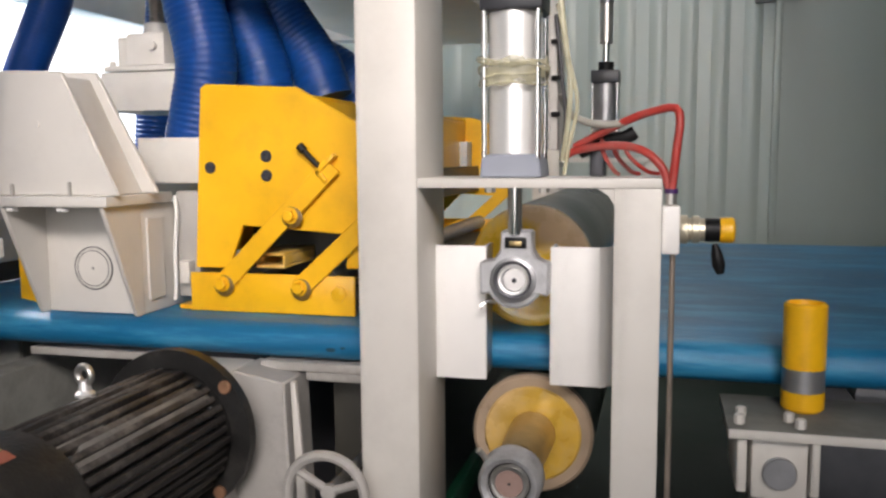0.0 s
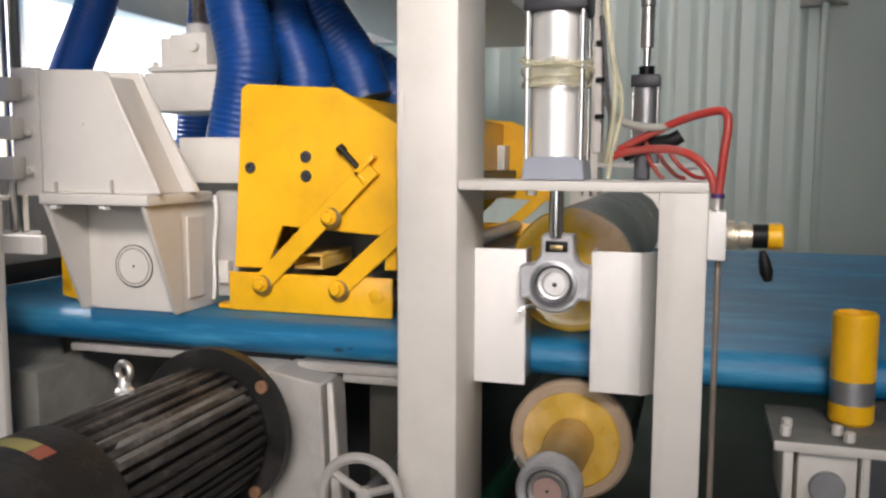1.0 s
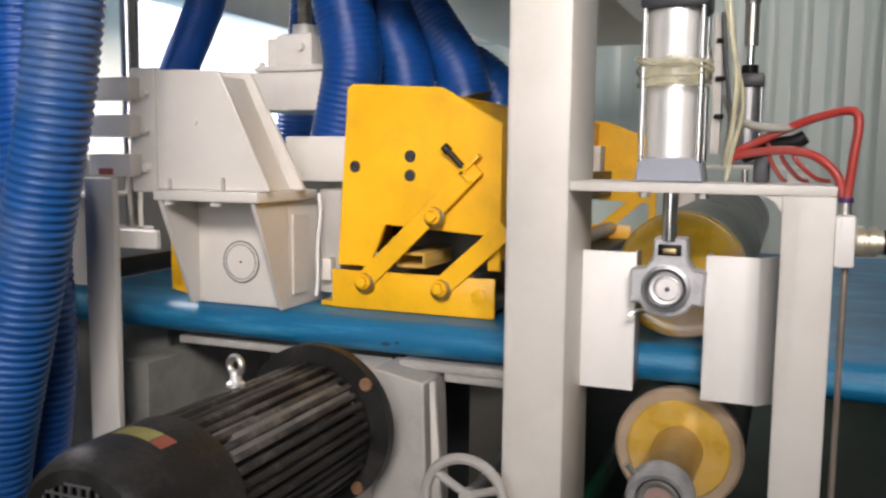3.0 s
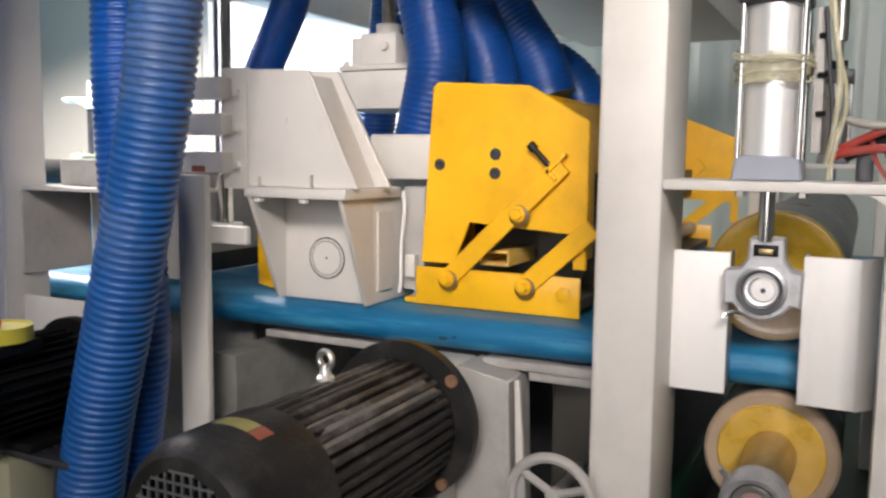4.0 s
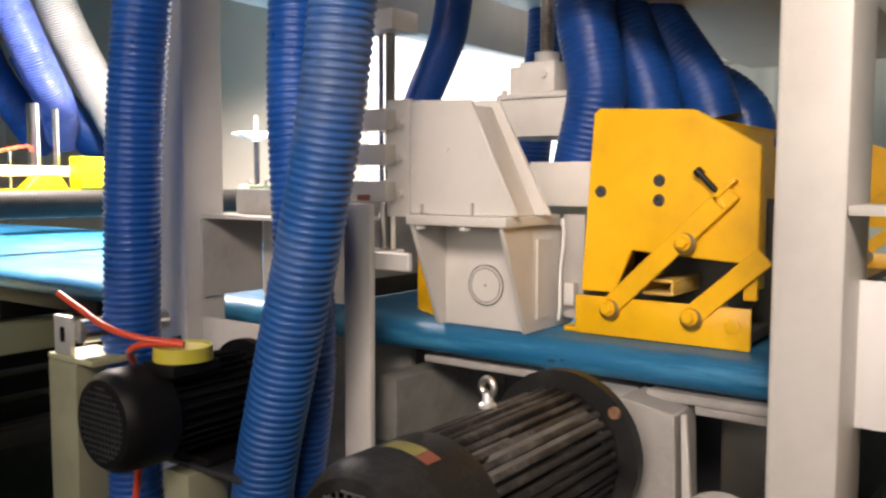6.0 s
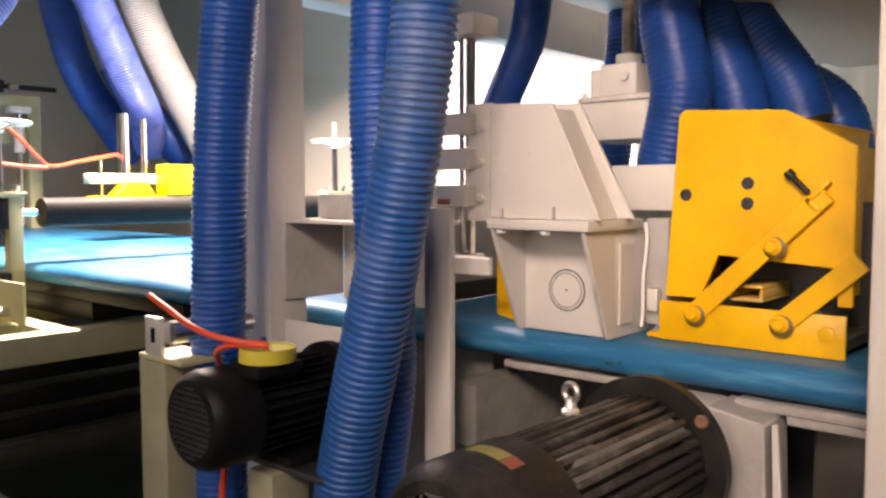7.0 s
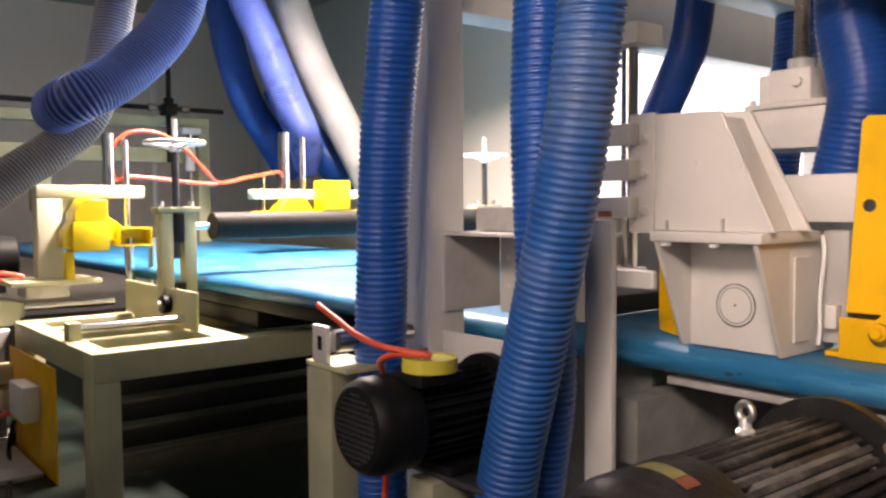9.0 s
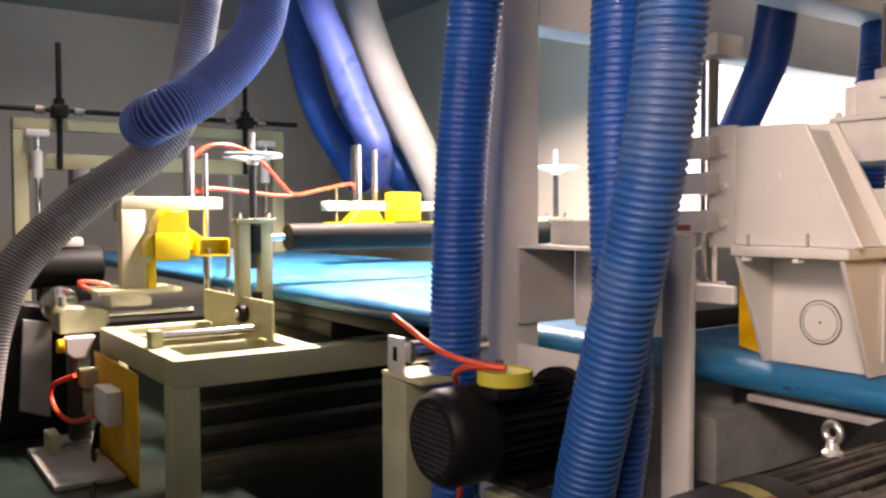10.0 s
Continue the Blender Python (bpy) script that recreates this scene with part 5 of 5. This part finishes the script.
part("cover_flange", prism([(1.285, 1.10), (1.3245, 1.09), (1.3245, 1.24), (1.285, 1.19)], "x", -5.50, -5.38, 0.003), LEMON, sw)
part("cover_leg", box(-5.46, -5.40, 1.295, 1.345, 0.91, 1.0745, 0.004), LEMON, sw)
part("guard", prism([(1.536, 1.29), (1.64, 1.215), (1.64, 1.13), (1.536, 1.14)], "x", -5.52, -5.44, 0.004), LEMON, sw)
bm = box(-5.55, -5.38, 1.60, 1.80, 1.095, 1.103, 0.001)
box(-5.55, -5.38, 1.60, 1.80, 1.197, 1.205, 0.001, bm)
box(-5.55, -5.38, 1.60, 1.608, 1.1035, 1.1965, 0.001, bm)
box(-5.55, -5.38, 1.792, 1.80, 1.1035, 1.1965, 0.001, bm)
box(-5.50, -5.49, 1.6085, 1.7915, 1.1035, 1.1965, 0.001, bm)
part("tube", bm, LEMON, sw, "open yellow square tube")
part("cylinder", rod((-5.6, 1.615, 1.467), (-5.6, 1.615, 1.79), 0.036, 18), CHROME, sw)
part("guide", rod((-5.58, 1.714, 0.96), (-5.58, 1.714, 1.75), 0.019, 14), CHROME, sw)
part("guide", rod((-5.5, 1.70, 0.84), (-5.5, 1.70, 1.14), 0.026, 14), CHROME, sw)
part("guide", rod((-5.5, 1.84, 0.84), (-5.5, 1.84, 1.14), 0.026, 14), CHROME, sw)
part("clamp", box(-5.72, -5.50, 1.10, 1.34, 0.80, 0.879, 0.006), WHITE, sw)
sw2 = side_saw(-6.4, 2.97, 4.15, "far cream edge saw bracket with bright yellow cover")
part("motor_cover", box(-6.33, -6.15, 3.50, 3.75, 1.30, 1.54, 0.01), LEMON, sw2)
part("yoke", prism([(3.12, 1.30), (3.45, 1.30), (3.38, 1.40), (3.22, 1.40)], "x", -6.40, -6.25, 0.006), LEMON, sw2)
part("lower_plate", box(-6.42, -6.2, 2.97, 4.0, 1.262, 1.296, 0.004), LEMON, sw2)
part("cylinder", rod((-6.4, 3.27, 1.467), (-6.4, 3.27, 1.93), 0.046, 18), CHROME, sw2)
part("guide", rod((-6.38, 3.43, 1.467), (-6.38, 3.43, 1.90), 0.024, 14), CHROME, sw2)
part("guide", rod((-6.40, 3.08, 1.297), (-6.40, 3.08, 1.60), 0.012, 10), CHROME, sw2)
tube_line("air_hose", [(-5.6, 1.65, 1.50), (-5.6, 1.63, 1.68), (-5.6, 1.75, 1.80), (-5.6, 1.95, 1.80), (-5.6, 2.12, 1.70), (-5.65, 2.28, 1.56), (-5.75, 2.42, 1.495), (-5.9, 2.7, 1.54), (-6.2, 3.1, 1.60), (-6.35, 3.22, 1.58)], 0.013, ORANGE_HOSE, "thin orange air hose looping over the board")
tube_line("air_hose", [(-5.6, 1.65, 1.50), (-5.6, 1.75, 1.525), (-5.6, 1.95, 1.51), (-5.6, 2.2, 1.485), (-5.6, 2.33, 1.482)], 0.013, ORANGE_HOSE, "thin orange air hose between the saws")

# controls under the near end of the table
cb = thing("control_panel", (-5.3, 0.99, 0.1), "yellow sheet panel with grey switch box and orange hoses", "control panel")
part("panel", box(-5.38, -4.46, 0.975, 0.985, 0.0, 0.565, 0.003), YELLOW, cb)
part("switch_box", box(-5.0, -4.72, 0.89, 0.974, 0.26, 0.44, 0.006), WHITE, cb)
part("valve_block", box(-5.46, -5.30, 0.90, 0.99, 0.36, 0.46, 0.006), CREAM, cb)
part("valve_block", box(-5.44, -5.30, 0.92, 1.0, 0.20, 0.33, 0.006), CREAM, cb)
part("fitting", rod((-5.5, 0.90, 0.47), (-5.5, 0.90, 0.56), 0.035, 10), ZINC, cb)
tube_line("air_hose", [(-4.98, 0.88, 0.27), (-5.15, 0.80, 0.22), (-5.35, 0.75, 0.27), (-5.40, 0.75, 0.38), (-5.22, 0.84, 0.46)], 0.014, ORANGE_HOSE, "orange air hose looped at the valve block")
tube_line("cable", [(-5.1, 0.93, 0.2), (-5.1, 0.9, 0.05), (-4.8, 0.85, 0.012), (-4.4, 0.75, 0.012), (-4.0, 0.7, 0.012)], 0.012, BLACK_CLEAN, "black cable on the floor", "cable")

# slide end, valve and motor beside the near saw
se = thing("slide_unit", (-5.5, 0.9, 0), "cream slide block with white valve and yellow knob on a post", "machine part")
part("post", box(-5.58, -5.46, 0.86, 0.97, 0.0, 0.655, 0.006), DARK_PAINT_SHADE, se)
part("slide_block", prism([(0.80, 0.665), (1.055, 0.665), (1.055, 0.80), (0.84, 0.82), (0.80, 0.78)], "x", -5.68, -5.44, 0.006), CREAM, se)
part("valve_body", prism([(0.86, 0.53), (0.93, 0.53), (0.985, 0.655), (0.82, 0.655), (0.82, 0.57)], "x", -5.44, -5.36, 0.008), WHITE, se)
part("knob", rod((-5.40, 0.78, 0.605), (-5.40, 0.818, 0.605), 0.04, 16, bevel=0.005), YELLOW, se)
part("fitting", rod((-5.56, 0.80, 0.821), (-5.56, 0.80, 0.93), 0.018, 12), CHROME, se)
part("fitting", rod((-5.5, 0.83, 0.821), (-5.5, 0.83, 0.88), 0.022, 12), ZINC, se)
part("foot", box(-5.66, -5.38, 0.78, 1.04, 0.0005, 0.03, 0.006), GREY_DIRTY_SHADED, se)
dm = thing("saw_motor", (-6.1, 0.95, 0), "black saw motor behind the cream bracket", "motor", "electric motors")
part("body", rod((-6.1, 0.70, 1.02), (-6.1, 1.18, 1.02), 0.135, 32, bevel=0.012), BLACK_CLEAN, dm)
part("terminal_box", box(-6.17, -6.03, 0.86, 1.06, 1.15, 1.21, 0.008), GREY_DIRTY_SHADED, dm)
part("foot", box(-6.2, -6.0, 0.80, 1.10, 0.80, 0.90, 0.006), BLACK_CLEAN, dm)
part("stand", box(-6.17, -6.03, 0.86, 1.04, 0.0, 0.799, 0.006), GREY_DIRTY_SHADED, dm)
mbs = thing("saw_machine", (-6.0, 0.6, 0), "dark cast saw machine with grey side panel and chrome wheel", "machine")
part("casting", prism([(0.05, 0.0), (0.98, 0.0), (0.94, 0.45), (0.90, 0.78), (0.55, 0.86), (0.20, 0.70), (0.05, 0.4)], "x", -6.02, -5.80, 0.02), BLACK_CLEAN, mbs)
part("side_panel", prism([(0.63, 0.18), (0.80, 0.12), (0.82, 0.70), (0.66, 0.73)], "x", -5.799, -5.775, 0.004), GREY_DIRTY_SHADED, mbs, "grey sheet panel")
part("wheel_rim", lathe([(0.095, 0.0), (0.112, 0.006), (0.112, 0.022), (0.095, 0.028)], (-5.785, 0.862, 0.81), "x", 28), CHROME, mbs, "chrome wheel")
part("wheel_disc", lathe([(0.0, 0.004), (0.094, 0.008), (0.094, 0.018), (0.0, 0.03)], (-5.785, 0.862, 0.81), "x", 28), DARK_STEEL, mbs)
part("wheel_shaft", rod((-5.757, 0.862, 0.81), (-5.70, 0.862, 0.81), 0.02, 12), CHROME, mbs)
bp_ = thing("base_plate", (-5.05, 0.78, 0), "worn cream steel base plate on the floor", "base plate")
part("plate", box(-5.45, -4.62, 0.62, 0.955, 0.0005, 0.03, 0.005), GREY_DIRTY_SHADED, bp_)
part("upright_lug", box(-5.40, -5.22, 0.70, 0.76, 0.0305, 0.14, 0.006), CREAM, bp_)
kn = thing("clamp_knob", (-4.6, 1.59, 0.82), "black round clamp knob on the slide plate", "knob")
part("grip", rod((-4.60, 1.55, 0.815), (-4.60, 1.599, 0.815), 0.05, 20, bevel=0.008), BLACK_CLEAN, kn)
part("hub", rod((-4.60, 1.535, 0.815), (-4.60, 1.549, 0.815), 0.022, 14), ZINC, kn)
tube_line("air_hose", [(-5.55, 1.10, 0.93), (-5.55, 1.0, 0.955), (-5.55, 0.93, 0.95), (-5.55, 0.99, 0.91)], 0.014, ORANGE_HOSE, "short red air hose at the saw base")
tube_line("cable", [(-5.3, 1.02, 0.2), (-5.3, 0.97, 0.08), (-5.2, 0.93, 0.012), (-4.9, 0.92, 0.012)], 0.018, BLACK_CLEAN, "black cable hanging from the panel", "cable")

# far portal
fp = thing("portal_frame", (-9, 2.4, 0), "grey cream far portal with two black lead screws", "machine frame")
for py in (1.05, 3.62):
    part("post", box(-9.1, -8.95, py, py + 0.13, 0, 2.17, 0.006), CREAM, fp)
part("top_beam", box(-9.1, -8.95, 1.05, 3.75, 2.171, 2.28, 0.006), CREAM, fp)
part("lower_beam", box(-9.08, -8.97, 1.18, 3.62, 1.80, 1.95, 0.006), CREAM, fp)
part("drive_shaft", rod((-8.93, 0.9, 2.36), (-8.93, 3.9, 2.36), 0.025, 12), BLACK_CLEAN, fp)
for sy in (1.45, 3.3):
    part("screw", rod((-8.93, sy, 1.8), (-8.93, sy, 3.0), 0.026, 12), BLACK_CLEAN, fp)
    part("gear_box", box(-9.02, -8.84, sy - 0.07, sy + 0.07, 2.29, 2.41, 0.015), BLACK_CLEAN, fp)
    part("gear_hub", rod((-8.93, sy, 2.411), (-8.93, sy, 2.47), 0.05, 16), BLACK_CLEAN, fp)
    for side in (-1, 1):
        part("coupling", rod((-8.93, sy + side * 0.13, 2.36), (-8.93, sy + side * 0.22, 2.36), 0.042, 16, bevel=0.008), SCREW, fp, "yellowish shaft coupling")
for gy in (1.245, 3.51):
    part("guide_rod", rod((-8.90, gy, 1.0), (-8.90, gy, 2.12), 0.028, 14), CHROME, fp)
    part("guide_sleeve", rod((-8.90, gy, 1.71), (-8.90, gy, 1.97), 0.05, 18, bevel=0.006), WHITE, fp, "pale guide sleeve")
    part("rod_clamp", box(-8.96, -8.84, gy - 0.10, gy + 0.10, 2.10, 2.165, 0.005), WHITE, fp)
part("carriage", box(-9.05, -8.9, 1.95, 2.12, 1.30, 1.80, 0.006), CREAM, fp)
hm = thing("planer_motor", (-8.6, 1.6, 1.5), "black motor with fittings on the far portal carriage", "motor", "electric motors")
part("body", rod((-8.75, 1.62, 1.62), (-8.45, 1.62, 1.62), 0.11, 24, bevel=0.012), BLACK_CLEAN, hm)
part("gear_head", box(-8.96, -8.751, 1.52, 1.74, 1.50, 1.80, 0.012), DARK_STEEL, hm)
part("terminal_box", box(-8.68, -8.54, 1.66, 1.80, 1.70, 1.80, 0.008), DARK_STEEL, hm)

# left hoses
hose("extraction_hose", [(-3.6, 1.45, 2.9), (-3.6, 1.36, 2.5), (-3.6, 1.31, 2.24), (-3.6, 1.271, 2.116), (-3.6, 1.183, 1.989), (-3.6, 1.038, 1.849), (-3.6, 0.897, 1.762), (-3.67, 0.845, 1.728), (-3.82, 0.86, 1.725), (-4.15, 0.97, 1.755)], 0.098, BLUE_GROOVE, "blue ribbed hose sweeping down from the ceiling", 0.0142, 0.0058, rib=LIT_BLUE_RIB)
hose("extraction_hose", [(-4.003, 1.248, 2.742), (-3.952, 1.175, 2.378), (-3.931, 1.112, 2.076), (-3.91, 1.061, 1.868), (-3.899, 0.993, 1.702), (-3.899, 0.864, 1.574), (-3.899, 0.715, 1.469), (-3.899, 0.567, 1.344), (-3.899, 0.393, 1.161), (-3.89, 0.312, 1.006), (-3.869, 0.259, 0.818), (-3.848, 0.208, 0.454), (-3.899, 0.187, 0.1)], 0.082, DUSTY_SHADED_HOSE, "grey ribbed hose hanging down to the floor", 0.0142, 0.0058, rib=DUSTY_RIB)
hose("extraction_hose", [(-6.806, 2.953, 3.83), (-6.806, 3.105, 3.195), (-6.806, 3.321, 2.738), (-6.806, 3.537, 2.268), (-6.933, 3.753, 1.976), (-7.314, 4.032, 1.735)], 0.150, BLUE_GROOVE, "violet blue ribbed hose down to the far saw", 0.020, 0.010, rib=PALE_RIB)
hose("extraction_hose", [(-6.806, 3.334, 3.83), (-6.806, 3.511, 3.259), (-6.806, 3.774, 2.636), (-6.806, 4.134, 2.001), (-6.806, 4.35, 1.62), (-6.806, 4.477, 1.29)], 0.160, GREY_GROOVE, "pale grey ribbed hose down to the far saw", 0.020, 0.010, rib=WHITE_RIB)
hose("extraction_hose", [(-7.441, 3.207, 3.83), (-7.441, 3.232, 3.195), (-7.441, 3.308, 2.751), (-7.441, 3.461, 2.306), (-7.441, 3.74, 1.9), (-7.695, 4.032, 1.697)], 0.150, DARK_SHADED_HOSE, "dark blue ribbed hose behind the others", 0.022, 0.005)
hose("extraction_hose", [(-7.187, 3.651, 2.433), (-7.187, 3.842, 2.116), (-7.187, 4.096, 1.824), (-7.25, 4.477, 1.57)], 0.160, DARK_SHADED_HOSE, "dark blue hose end between the pale hoses", 0.022, 0.005)


# ---- what moves ----
SPEED = 0.0722


def motions():
    for b in (board_a, board_b):
        walk(b, [(t, pose(-SPEED * t, 0, 0)) for t in (0, 2.5, 5, 7.5, 10)])
    for r, rad, s in ((upper_roller, 0.141, 1), (lower_roller, 0.1345, -1)):
        p = BASE[r.name]
        walk(r, [(t, pose(p.x, p.y, p.z, 0, s * math.degrees(SPEED * t / rad), 0)) for t in range(11)])


motions()
